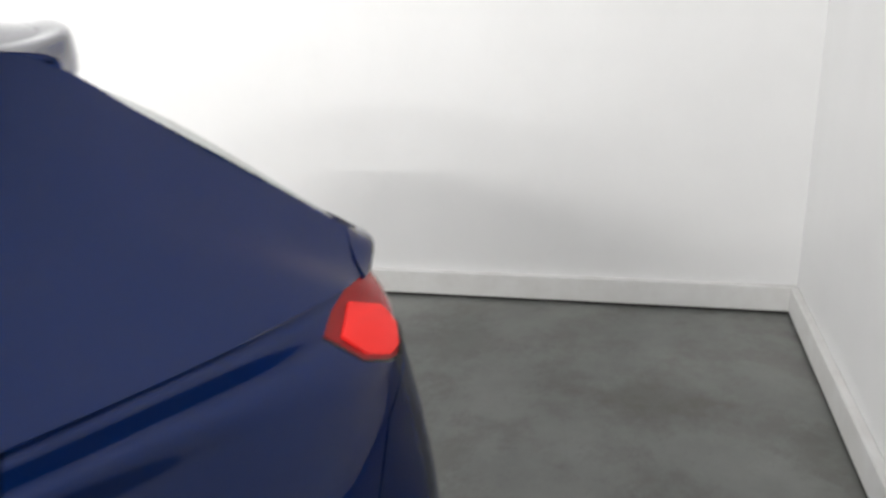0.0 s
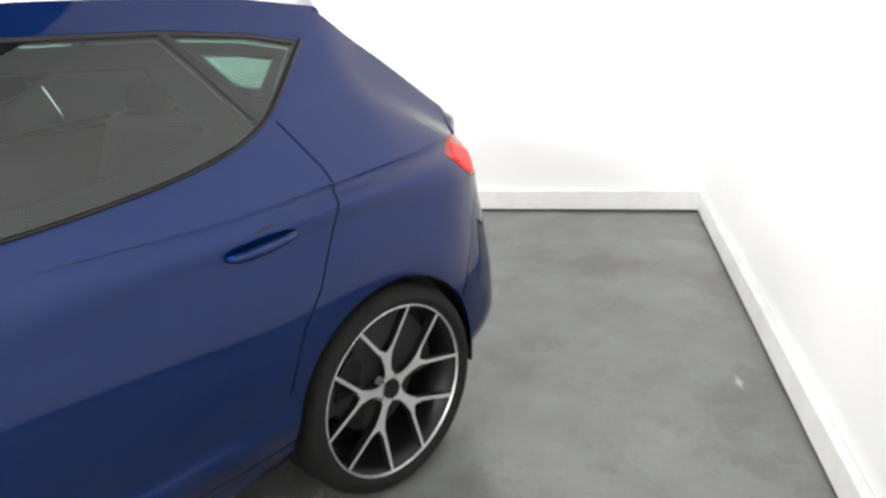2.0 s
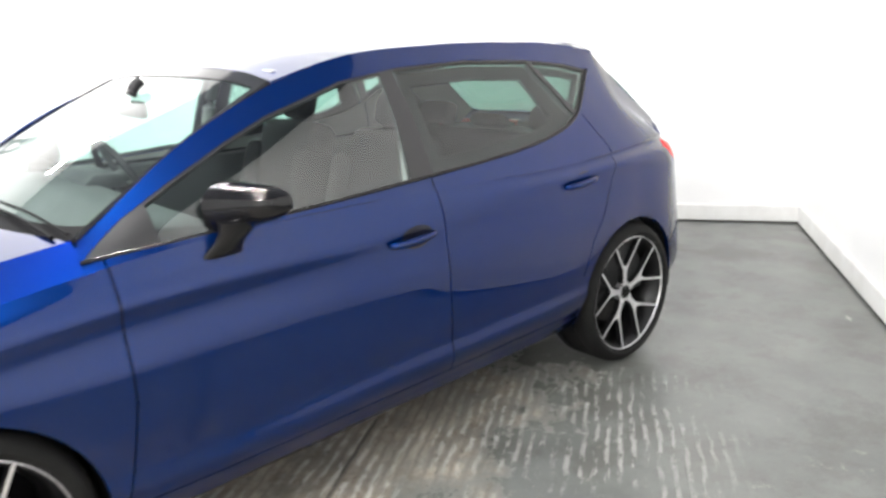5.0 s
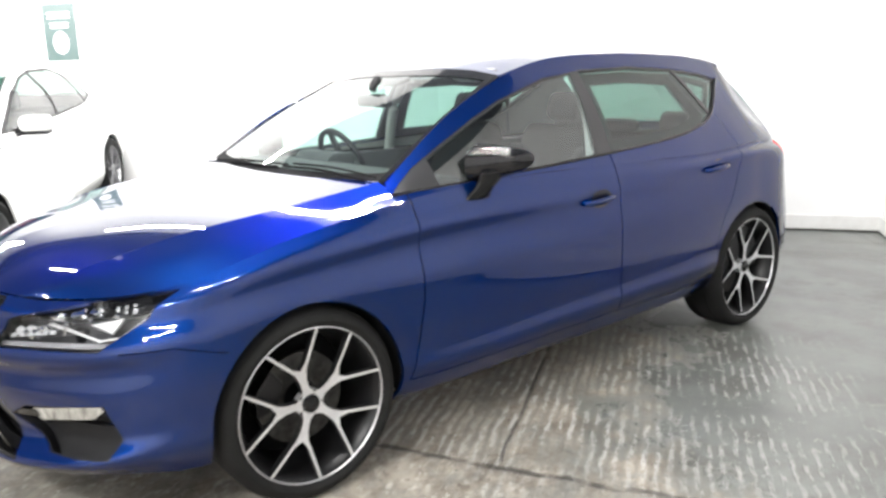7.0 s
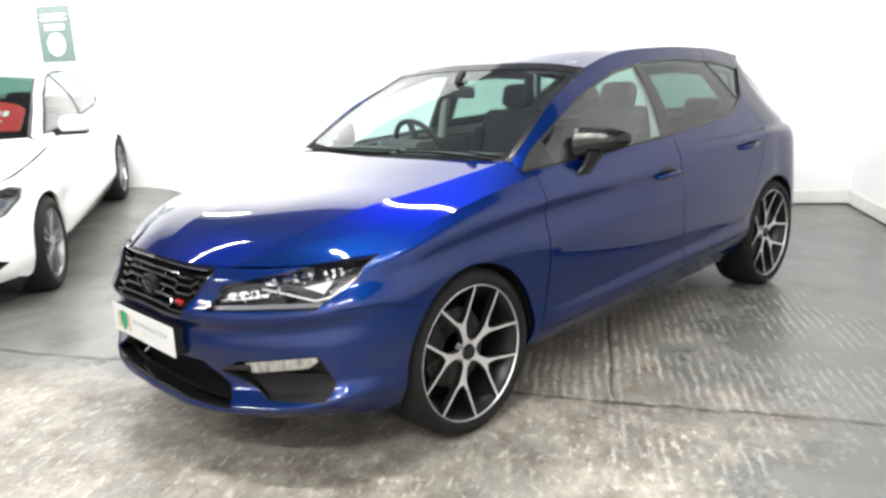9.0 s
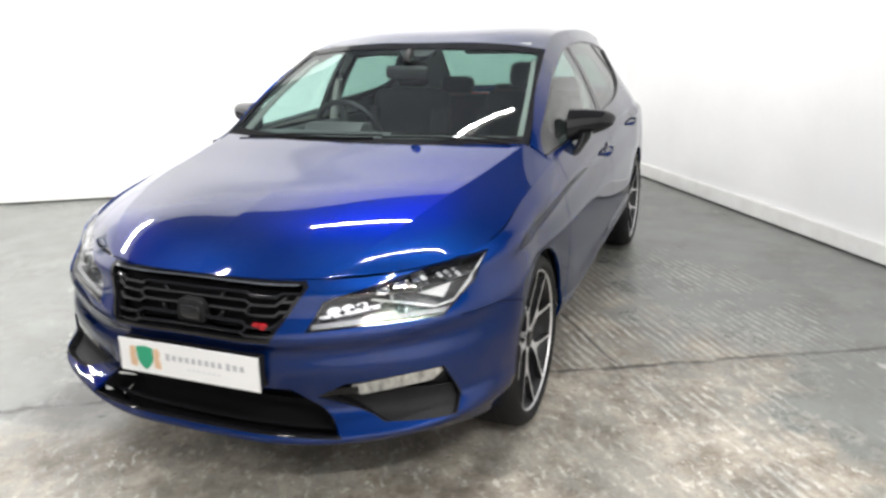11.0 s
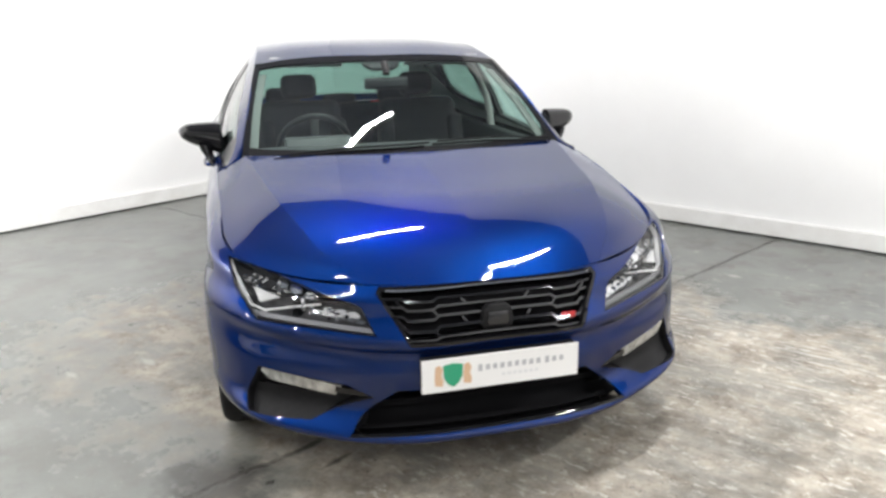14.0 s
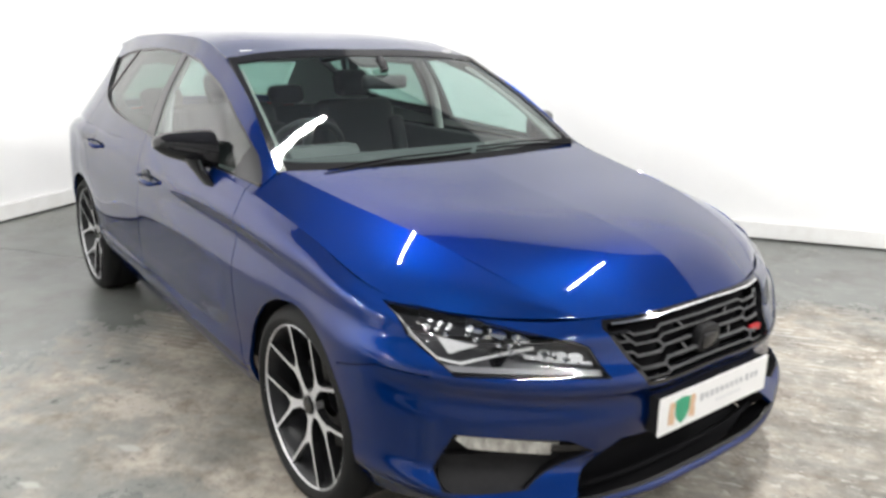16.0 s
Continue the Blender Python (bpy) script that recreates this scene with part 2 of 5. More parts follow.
def prism(bm, outline, lo, hi, axes=(0, 2), along=1, bevel=0.0, slot=0):
    """A solid with the outline in two axes, between lo and hi along the third."""
    def at(p, d):
        v = [0, 0, 0]
        v[axes[0]], v[axes[1]], v[along] = p[0], p[1], d
        return bm.verts.new(v)
    a, b = [at(p, lo) for p in outline], [at(p, hi) for p in outline]
    fs = [bm.faces.new(a), bm.faces.new(b[::-1])]
    for k in range(len(a)):
        j = (k + 1) % len(a)
        fs.append(bm.faces.new((a[j], a[k], b[k], b[j])))
    for f in fs:
        f.material_index = slot
    if bevel:
        bmesh.ops.bevel(bm, geom=list({e for f in fs for e in f.edges}), offset=bevel, segments=2, profile=.5, affect="EDGES")
    return fs


def tube(name, points, radius, mat, parent, label="", taper=1.0, steps=8, flat=1.0):
    """A round bar along points, swept by hand."""
    pts = hermite(points, chord(points), np.linspace(0, chord(points)[-1], max(2, 5 * (len(points) - 1) + 1))) if len(points) > 2 else np.array(points, float)
    bm = bmesh.new()
    rings = []
    for i, p in enumerate(pts):
        d = Vector(pts[min(i + 1, len(pts) - 1)] - pts[max(i - 1, 0)]).normalized()
        s = d.cross(Vector((0, 0, 1)) if abs(d.z) < .9 else Vector((1, 0, 0))).normalized()
        t = s.cross(d)
        r = radius * (1 + (taper - 1) * i / (len(pts) - 1))
        rings.append([bm.verts.new(Vector(p) + (s * math.cos(a) + t * math.sin(a) * flat) * r) for a in (2 * math.pi * k / steps for k in range(steps))])
    for p, q in zip(rings, rings[1:]):
        for k in range(steps):
            bm.faces.new((p[k], p[(k + 1) % steps], q[(k + 1) % steps], q[k]))
    bm.faces.new(rings[0])
    bm.faces.new(rings[-1][::-1])
    return part(name, bm, mat, parent, label, smooth=50)


# ---- the room ----
def smooth01(s):
    s = min(max(s, 0), 1)
    return s * s * (3 - 2 * s)


def ground_z(x, y):
    """Room axes. The floor is level but for a gentle ramp that rises across the far bay."""
    w = ROOM @ Vector((x, y, 0))
    along = -(w.x * .854 - w.y * .521)
    return min(max(.0709 * (along - 1.6), 0), .3) * smooth01((-6.1 - y) / 1.1)


ASKEW = Matrix.Translation((1, 0, 0)) @ Matrix.Rotation(radians(-1.1), 4, "Z") @ Matrix.Translation((-1, 0, 0))   # the side wall is not quite square


def room_box(name, lo, hi, mat, kind="structure", label="", category="", bevel=0.0):
    bm = bmesh.new()
    box(bm, lo, hi, bevel)
    ob = part(name, bm, mat)
    ob.matrix_world = ROOM @ ASKEW if name.endswith("_side") else ROOM
    return tagged(ob, label, category, kind=kind)


WALL = material("white_wall_paint", (.86, .86, .86), .55)
grain(WALL, 1.3, (.83, .83, .83), (.88, .88, .88), bump=.08, bump_scale=40)
PLINTH = material("plinth_paint", (.80, .80, .79), .5)
grain(PLINTH, 6, (.74, .73, .71), (.84, .84, .83), bump=.15, bump_scale=30)
CEIL = material("ceiling_dark", (.10, .11, .13), .8)
grain(CEIL, 2, (.08, .09, .11), (.12, .13, .15))
GAP = material("dark_gap", (.012, .012, .012), .9)


def concrete():
    """Grey floor paint, worn through to brushed concrete over the parking bay, with slab joints, in room axes."""
    m = material("concrete_floor", (.2, .2, .19), .5)
    co = node(m, "ShaderNodeTexCoord").outputs["Object"]
    xyz = node(m, "ShaderNodeSeparateXYZ")
    join(m, co, xyz.inputs[0])
    X, Y = xyz.outputs[0], xyz.outputs[1]

    def calc(op, a, b=None, c=None, clamp=False):
        n = m.node_tree.nodes.new("ShaderNodeMath")
        n.operation, n.use_clamp = op, clamp
        for k, v in enumerate((a, b, c)):
            if v is None:
                continue
            if isinstance(v, (int, float)):
                n.inputs[k].default_value = v
            else:
                join(m, v, n.inputs[k])
        return n.outputs[0]

    def noise_at(scale, detail=5, rough=.6, stretch=(1, 1, 1)):
        mp = node(m, "ShaderNodeMapping")
        mp.inputs["Scale"].default_value = stretch
        join(m, co, mp.inputs["Vector"])
        n = node(m, "ShaderNodeTexNoise", Scale=scale, Detail=detail, Roughness=rough)
        join(m, mp.outputs[0], n.inputs["Vector"])
        return n.outputs["Fac"]

    def step(v, lo, hi):
        n = node(m, "ShaderNodeMapRange")
        n.inputs["From Min"].default_value, n.inputs["From Max"].default_value = lo, hi
        join(m, v, n.inputs["Value"])
        return n.outputs[0]

    def blend(f, a, b):
        n = node(m, "ShaderNodeMix")
        n.data_type = "RGBA"
        for k, v in ((0, f), (6, a), (7, b)):
            if isinstance(v, tuple):
                n.inputs[k].default_value = (*v, 1)
            else:
                join(m, v, n.inputs[k])
        return n.outputs[2]

    ragged = calc("MULTIPLY_ADD", noise_at(1.6, 8, .7), 2.2, -1.1)
    fine = calc("MULTIPLY_ADD", noise_at(9, 8, .75), 1.2, -.6)
    edge = calc("ADD", ragged, fine)
    bay_x = step(calc("ADD", X, edge), 2.35, 2.75)
    bay_y = calc("MULTIPLY", step(calc("ADD", calc("MULTIPLY", Y, -1), edge), 1.66, 2.05), step(calc("ADD", Y, edge), -4.7, -4.1))
    apron = calc("MULTIPLY", step(calc("ADD", X, calc("MULTIPLY", edge, .5)), 4.5, 4.8), step(calc("ADD", Y, edge), -5.6, -5.0))
    out = calc("ADD", calc("MULTIPLY", Y, -1), calc("MULTIPLY", calc("MAXIMUM", calc("ADD", X, -4.8), 0), -1))
    apron = calc("MULTIPLY", apron, step(calc("ADD", out, calc("MULTIPLY", edge, .6)), 1.45, 1.85))
    bare = calc("MAXIMUM", calc("MULTIPLY", bay_x, bay_y, clamp=True), apron)
    rub = step(noise_at(3.2, 9, .74), .465, .535)
    streak = step(noise_at(5, 8, .8, (.35, 2.6, 1)), .42, .62)
    bare = calc("MULTIPLY", bare, calc("MULTIPLY_ADD", calc("MAXIMUM", rub, streak), .60, .40, clamp=True))
    # brushed ridges run along the side wall behind the cross joint, and fade in front of it
    wobble = calc("MULTIPLY_ADD", noise_at(3.5, 5), .07, 0)
    wave = calc("MULTIPLY_ADD", calc("SINE", calc("MULTIPLY", calc("ADD", Y, wobble), 2 * math.pi / .046)), .5, .5)
    dashes = step(noise_at(1, 3, .65, (8, 24, 1)), .44, .53)
    broken = calc("MULTIPLY", dashes, step(noise_at(2.6, 7, .7), .42, .56))
    brushed = calc("MULTIPLY", calc("MAXIMUM", step(X, 4.85, 4.55), calc("MULTIPLY", calc("MULTIPLY", step(Y, -3.3, -2.3), .9), step(noise_at(3.4, 6, .7), .47, .60))), step(Y, -3.6, -3.0))
    crest = calc("MULTIPLY", step(wave, .52, .84), broken)
    ridge = calc("MULTIPLY", crest, brushed)
    # crests that show through the paint beside the bay
    shown = calc("MULTIPLY", step(calc("ADD", X, calc("MULTIPLY", edge, .5)), 2.95, 3.25), step(calc("ADD", calc("MULTIPLY", Y, -1), calc("MULTIPLY", edge, .3)), .90, 1.25))
    worn = calc("MULTIPLY", crest, calc("MULTIPLY", shown, brushed))
    groove = calc("MULTIPLY", calc("POWER", calc("SUBTRACT", 1, wave), 4), calc("MULTIPLY", brushed, step(noise_at(4, 8, .75), .40, .60)))
    speck = noise_at(60, 4, .7)
    grey = blend(step(noise_at(2.1, 7, .65), .35, .68), (.150, .157, .146), (.204, .212, .198))
    grey = blend(calc("MULTIPLY", step(noise_at(5.5, 7, .7), .62, .74), .28), grey, (.065, .063, .056))
    raw = blend(step(noise_at(4.0, 9, .76), .41, .56), (.195, .166, .132), (.42, .378, .318))
    raw = blend(calc("MULTIPLY", step(noise_at(17, 8, .78), .46, .64), .55), raw, (.40, .375, .335))
    raw = blend(calc("MULTIPLY", ridge, .92), raw, (.66, .65, .62))
    raw = blend(calc("MULTIPLY", groove, .6), raw, (.085, .074, .060))
    raw = blend(calc("MULTIPLY", step(noise_at(11, 9, .8), .57, .66), .6), raw, (.105, .071, .056))
    raw = blend(calc("MULTIPLY", step(noise_at(30, 6, .72), .62, .645), .85), raw, (.050, .042, .033))
    # pale scuffs where the paint lets go
    scuff = calc("MULTIPLY", step(noise_at(8, 9, .8), .585, .62), step(calc("ADD", X, calc("MULTIPLY", edge, .6)), 2.9, 4.3))
    grey = blend(calc("MULTIPLY", scuff, .7), grey, (.36, .345, .315))
    grey = blend(calc("MULTIPLY", worn, .75), grey, (.50, .495, .47))
    colour = blend(bare, grey, raw)
    chips = calc("MULTIPLY", step(noise_at(1, 6, .75, (13, 26, 1)), .55, .60), step(X, 4.5, 4.9))
    colour = blend(calc("MULTIPLY", calc("MULTIPLY", chips, bare), .8), colour, (.60, .575, .53))
    # old brown marks, thicker in front of the cross joint
    old = calc("MULTIPLY", step(noise_at(2.6, 9, .76), .49, .60), calc("MULTIPLY_ADD", step(X, 4.1, 4.8), .17, .28))
    colour = blend(old, colour, (.080, .069, .055))
    # oil marks in front of the car
    stain = step(calc("ADD", calc("ADD", calc("ABSOLUTE", calc("ADD", X, -4.46)), calc("ABSOLUTE", calc("ADD", Y, 4.61))), calc("MULTIPLY", edge, .35)), .30, .16)
    colour = blend(calc("MULTIPLY", stain, .7), colour, (.03, .026, .022))
    def mark(colour, x, y, rx, ry, strength, tone):
        far = calc("ADD", calc("ABSOLUTE", calc("MULTIPLY", calc("ADD", X, -x), 1 / rx)), calc("ABSOLUTE", calc("MULTIPLY", calc("ADD", Y, -y), 1 / ry)))
        return blend(calc("MULTIPLY", step(calc("ADD", far, calc("MULTIPLY", edge, .9)), 1.0, .5), strength), colour, tone)

    colour = mark(colour, 4.65, -4.23, .035, .11, .9, (.02, .017, .014))
    colour = mark(colour, .93, -.62, .30, .45, .4, (.075, .068, .05))
    colour = mark(colour, .55, -1.5, .30, .40, .3, (.075, .070, .055))
    for mx, my in ((2.15, -.20), (3.15, -4.5), (3.3, -4.2), (2.6, -4.9), (3.6, -5.2), (5.0, -1.2)):
        colour = mark(colour, mx, my, .07, .03, .8, (.42, .41, .38))
    # slab joints
    jx = calc("ABSOLUTE", calc("ADD", calc("MULTIPLY_ADD", Y, -.105, calc("ADD", X, -4.935)), calc("MULTIPLY_ADD", noise_at(5, 6, .7), .09, -.045)))
    jy = calc("ABSOLUTE", calc("ADD", calc("ADD", Y, 2.31), calc("MULTIPLY_ADD", noise_at(3, 4), .05, -.025)))
    joint = calc("MAXIMUM", step(jx, .020, .008), calc("MULTIPLY", step(jy, .010, .004), step(X, 4.66, 4.64)))
    joint = calc("MULTIPLY", joint, step(noise_at(6, 5), .34, .5))
    colour = blend(calc("MULTIPLY", joint, .8), colour, (.05, .045, .04))
    colour = blend(calc("MULTIPLY", step(speck, .55, .75), .25), colour, (.07, .07, .065))
    join(m, colour, bsdf(m).inputs["Base Color"])
    join(m, calc("MULTIPLY_ADD", bare, .34, .26), bsdf(m).inputs["Roughness"])
    height = calc("ADD", calc("MULTIPLY", calc("MAXIMUM", calc("MULTIPLY", ridge, bare), worn), .6), calc("MULTIPLY_ADD", speck, .25, calc("MULTIPLY", joint, -1)))
    b = node(m, "ShaderNodeBump", Strength=.9, Distance=.005)
    join(m, height, b.inputs["Height"])
    join(m, b.outputs[0], bsdf(m).inputs["Normal"])
    return m


CONCRETE = concrete()

LAMP_POWER = 108
LX, LY, HZ = 11.0, 14.5, 4.35
room_box("wall_end", (-.25, -LY, 0), (0, .25, HZ), WALL, label="white painted end wall of the showroom", category="wall")
room_box("wall_side", (.0, 0, 0), (LX, .25, HZ), WALL, label="white painted side wall of the showroom", category="wall")
room_box("wall_front", (LX, -LY, 0), (LX + .25, .25, HZ), WALL, label="plain white wall closing the showroom", category="wall")
room_box("wall_far", (-.25, -LY - .25, 0), (LX + .25, -LY, HZ), WALL, label="plain white far wall of the showroom", category="wall")
room_box("ceiling", (-.25, -LY - .25, HZ), (LX + .25, .25, HZ + .2), CEIL, label="dark unlit ceiling slab", category="ceiling")
room_box("plinth_end", (0, -LY, .012), (.035, 0, .135), PLINTH, label="white painted concrete plinth along the end wall", category="plinth", bevel=.006)
room_box("plinth_side", (.0355, -.035, .012), (LX, 0, .135), PLINTH, label="white painted concrete plinth along the side wall", category="plinth", bevel=.006)
room_box("plinth_gap_end", (0.002, -LY, 0.001), (.031, 0, .0115), GAP, label="dark strip in the gap under the plinth", category="gap")
room_box("plinth_gap_side", (.032, -.031, 0.001), (LX, -.002, .0115), GAP, label="dark strip in the gap under the plinth", category="gap")

bm = bmesh.new()
NX, NY = 46, 60
grid = [[None] * (NY + 1) for _ in range(NX + 1)]
for i in range(NX + 1):
    for j in range(NY + 1):
        p = (-.2 + (LX + .4) * i / NX, -LY - .2 + (LY + .4) * j / NY)
        grid[i][j] = bm.verts.new((*p, ground_z(*p)))
for i in range(NX):
    for j in range(NY):
        bm.faces.new((grid[i][j], grid[i + 1][j], grid[i + 1][j + 1], grid[i][j + 1]))
floor = part("floor", bm, CONCRETE, smooth=40)
floor.matrix_world = ROOM
tagged(floor, "grey concrete floor with worn brushed patches and joints", "floor", kind="structure")


def batten(x, y, length, power):
    """An unseen batten with one bare tube, hung on two rods from the ceiling, along the end wall."""
    top = tagged(new("ceiling_light"), "unseen white batten with a bare fluorescent tube hung from the ceiling", "ceiling light", group="hung battens")
    top.matrix_world = ROOM @ pose(x, y, 2.78, 0, 0, 90)
    bm = bmesh.new()
    box(bm, (-length / 2, -.03, .03), (length / 2, .03, .08), .006)
    part("housing", bm, WHITE_PAINT, top)
    for s in (-1, 1):
        bm = bmesh.new()
        box(bm, (s * length * .35 - .004, -.004, .08), (s * length * .35 + .004, .004, HZ - 2.78))
        part("rod", bm, SATIN, top)
    bm = bmesh.new()
    lathe(bm, [(.013, -length / 2 + .01), (.013, length / 2 - .01)], 10, Matrix.Rotation(radians(90), 4, "Y"))
    part("tube", bm, TUBE, top, "glowing fluorescent tube", smooth=60)
    for s in (-1, 1):
        lamp = bpy.data.lights.new("tube_light", "AREA")
        lamp.shape, lamp.size, lamp.size_y, lamp.energy, lamp.color = "RECTANGLE", length, .022, power, (1, .985, .96)
        ob = new("tube_light", lamp)
        ob.parent = top
        ob.matrix_local = pose(0, s * .016, -.016, s * 76, 0, 0)


TUBE = glow("tube_glow", (1, .99, .97), 6)
# battens 1, 2 and 5 follow bonnet reflections; the others are added fill light
for bx, by, share in ((3.7, -3.2, 1.25), (5.5, -3.05, 1), (8.0, -3.1, .8), (1.8, -6.4, .85), (4.5, -5.6, .6), (7.2, -6.6, .5), (1.8, -9.6, .7), (4.6, -9.6, .8)):
    batten(bx, by, 1.22, LAMP_POWER * share)


# ---- the blue hatchback: feature lines of the left half, from the nose round to the tail ----
def line(text):
    return [tuple(float(c) for c in p.split()) for p in text.split(",")]


R0 = line("0 -2.13 .205, .28 -2.115 .205, .53 -2.04 .22, .75 -1.89 .245, .83 -1.72 .23, .835 -1.32 .23, .835 -.9 .228, .84 0 .242, .84 .9 .262, .83 1.32 .265, .815 1.67 .27, .70 1.88 .28, .4 1.96 .29, 0 1.98 .29")
R1 = line("0 -2.185 .245, .28 -2.17 .245, .54 -2.09 .262, .785 -1.93 .30, .88 -1.72 .31, .89 -1.32 .31, .868 -.9 .262, .864 0 .282, .866 .9 .308, .885 1.32 .33, .866 1.66 .34, .752 1.895 .36, .42 1.995 .37, 0 2.02 .37")
R2 = line("0 -2.115 .335, .28 -2.112 .335, .545 -2.02 .345, .785 -1.878 .37, .886 -1.715 .40, .905 -1.32 .40, .906 -.9 .362, .907 0 .386, .906 .9 .412, .903 1.32 .43, .878 1.66 .44, .762 1.90 .45, .42 2.005 .46, 0 2.03 .46")
R3 = line("0 -2.15 .455, .28 -2.146 .455, .55 -2.035 .465, .784 -1.870 .49, .886 -1.715 .51, .908 -1.32 .52, .903 -.9 .50, .902 0 .51, .903 .9 .53, .903 1.32 .54, .878 1.66 .55, .757 1.893 .56, .42 2.0 .57, 0 2.03 .57")
R4 = line("0 -2.175 .56, .28 -2.166 .56, .55 -2.04 .565, .785 -1.865 .60, .878 -1.71 .63, .903 -1.32 .66, .902 -.9 .67, .901 0 .685, .902 .9 .70, .902 1.32 .70, .868 1.66 .70, .742 1.88 .70, .42 1.98 .71, 0 2.01 .72")
R5 = line("0 -2.145 .65, .28 -2.130 .65, .54 -2.005 .655, .76 -1.83 .69, .848 -1.69 .725, .882 -1.32 .79, .885 -.9 .832, .884 0 .848, .885 .9 .868, .886 1.32 .88, .852 1.67 .865, .735 1.85 .86, .42 1.945 .87, 0 1.97 .88")
R6 = line("0 -2.105 .735, .28 -2.08 .737, .52 -1.965 .733, .70 -1.80 .752, .795 -1.675 .785, .825 -1.32 .872, .835 -.9 .94, .846 0 .975, .861 .9 .966, .845 1.32 .988, .772 1.66 .994, .665 1.835 .985, .4 1.915 .985, 0 1.945 .985")

HC = line("0 -2.10 .738, 0 -1.98 .826, 0 -1.75 .886, 0 -1.4 .935, 0 -1.045 .990")
HM = line(".22 -2.09 .739, .28 -1.945 .825, .32 -1.70 .888, .36 -1.32 .9405, .38 -1.015 .992")
HK = line(".40 -2.028 .737, .50 -1.885 .805, .585 -1.64 .879, .665 -1.23 .947, .712 -.93 .996")
HO = line(".405 -2.026 .737, .555 -1.895 .780, .69 -1.69 .828, .757 -1.27 .906, .778 -.925 .967")
HE = line(".41 -2.023 .736, .60 -1.90 .745, .765 -1.715 .775, .823 -1.30 .876, .835 -.92 .937")

G0 = line("0.84 -.94 .935, .845 -.45 .960, .846 0 .975, .856 .45 .966, .858 .9 .962, .838 1.32 .992, .82 1.48 .998, .765 1.66 1.003, .70 1.80 .99")
G1 = line(".775 -.935 .972, .785 -.55 1.08, .745 -.05 1.20, .735 .45 1.22, .720 .88 1.225, .700 1.24 1.22, .698 1.375 1.20, .69 1.50 1.15, .665 1.80 1.02")
G2 = line(".735 -.92 .993, .67 -.55 1.225, .605 -.05 1.404, .594 .45 1.442, .578 .85 1.440, .568 1.2 1.420, .573 1.375 1.388, .585 1.50 1.300, .63 1.82 1.06")

SIDE, FRONT = (1, 2), (0, 2)
car = tagged(new("hatchback_car"), "metallic blue five-door hatchback parked on the concrete floor", "car")

R56 = [tuple(.42 * a + .58 * b for a, b in zip(p, q)) for p, q in zip(R5, R6)]
R56 = [(x + (.020 if abs(y) > 1.2 and x > .5 else .010 if y > .5 and x > .5 else .004 if x > .5 else .006), y - (.008 if y < -1.8 else 0), z) if x > .1 else (x, y - (.01 if y < 0 else 0), z) for x, y, z in R56]
FADE = {-1.69: .25, -1.32: .6, -.9: 1.0, 0: .3}       # a short undercut swage along the wing and front door
RL = [tuple(.62 * a + .38 * b for a, b in zip(p, q)) for p, q in zip(R2, R3)]
RL = [(x - (.006 if -.5 < y < .5 else .0035 if -1 < y < 1 else 0), y, z) for x, y, z in RL]
RS = [tuple(.12 * a + .88 * b for a, b in zip(p, q)) for p, q in zip(R4, R5)]
RS = [(x - .008 * FADE.get(q[1], 0), y, z) for (x, y, z), q in zip(RS, R5)]
RB = [tuple(.25 * a + .75 * b for a, b in zip(p, q)) for p, q in zip(R3, R4)]
RB = [(x, y + (.012 if y < -1.8 else 0), z) for x, y, z in RB]      # a shelf under the headlights
RT = [tuple(.22 * a + .78 * b for a, b in zip(p, q)) for p, q in zip(R56, R6)]
RT = [(x - (.011 if 1.1 < y < 1.7 else .004 if .8 < y < 1.7 else 0), y, z) for x, y, z in RT]   # an undercut along the rear shoulder
hull_grid = loft([R0, R1, R2, RL, R3, RB, R4, RS, R5, R56, RT, R6], 190, 100)
skin = hull_grid[0]
for wy in (-1.322, 1.322):                                 # the skin tucks in towards the wheel arches
    tuck = np.clip((.64 - np.hypot(skin[..., 1] - wy, skin[..., 2] - .322)) / .295, 0, 1) ** 3 * .012
    skin[..., 0] -= np.where(skin[..., 0] > .6, tuck, 0)
turned = np.cross(np.gradient(skin, axis=1), np.gradient(skin, axis=0))
turned /= np.maximum(np.linalg.norm(turned, axis=2, keepdims=True), 1e-9)
body = polys_of(skin, turned)
rim_line = np.array([p for p in hull_grid[0][-1] if p[0] > .62])
G0 = [(float(np.interp(p[1], rim_line[:, 1], rim_line[:, 0])), p[1], float(np.interp(p[1], rim_line[:, 1], rim_line[:, 2]))) for p in G0]


def circle(y, z, r, n=44):
    return [(y + r * math.cos(2 * math.pi * k / n), z + r * math.sin(2 * math.pi * k / n)) for k in range(n)]


WHEELS = {"front": (-1.322, .322, .345), "rear": (1.322, .322, .352)}
flank = lambda f: f[0][0] > .6
nose = lambda f: f[0][1] < -1.5 and f[0][4] < -.05
for wy, wz, wr in WHEELS.values():
    _, body = cut(body, circle(wy, wz + .006, wr), SIDE, flank)
    _, body = cut(body, [(wy - wr, 0), (wy + wr, 0), (wy + wr - .012, wz), (wy - wr + .012, wz)], SIDE, flank)

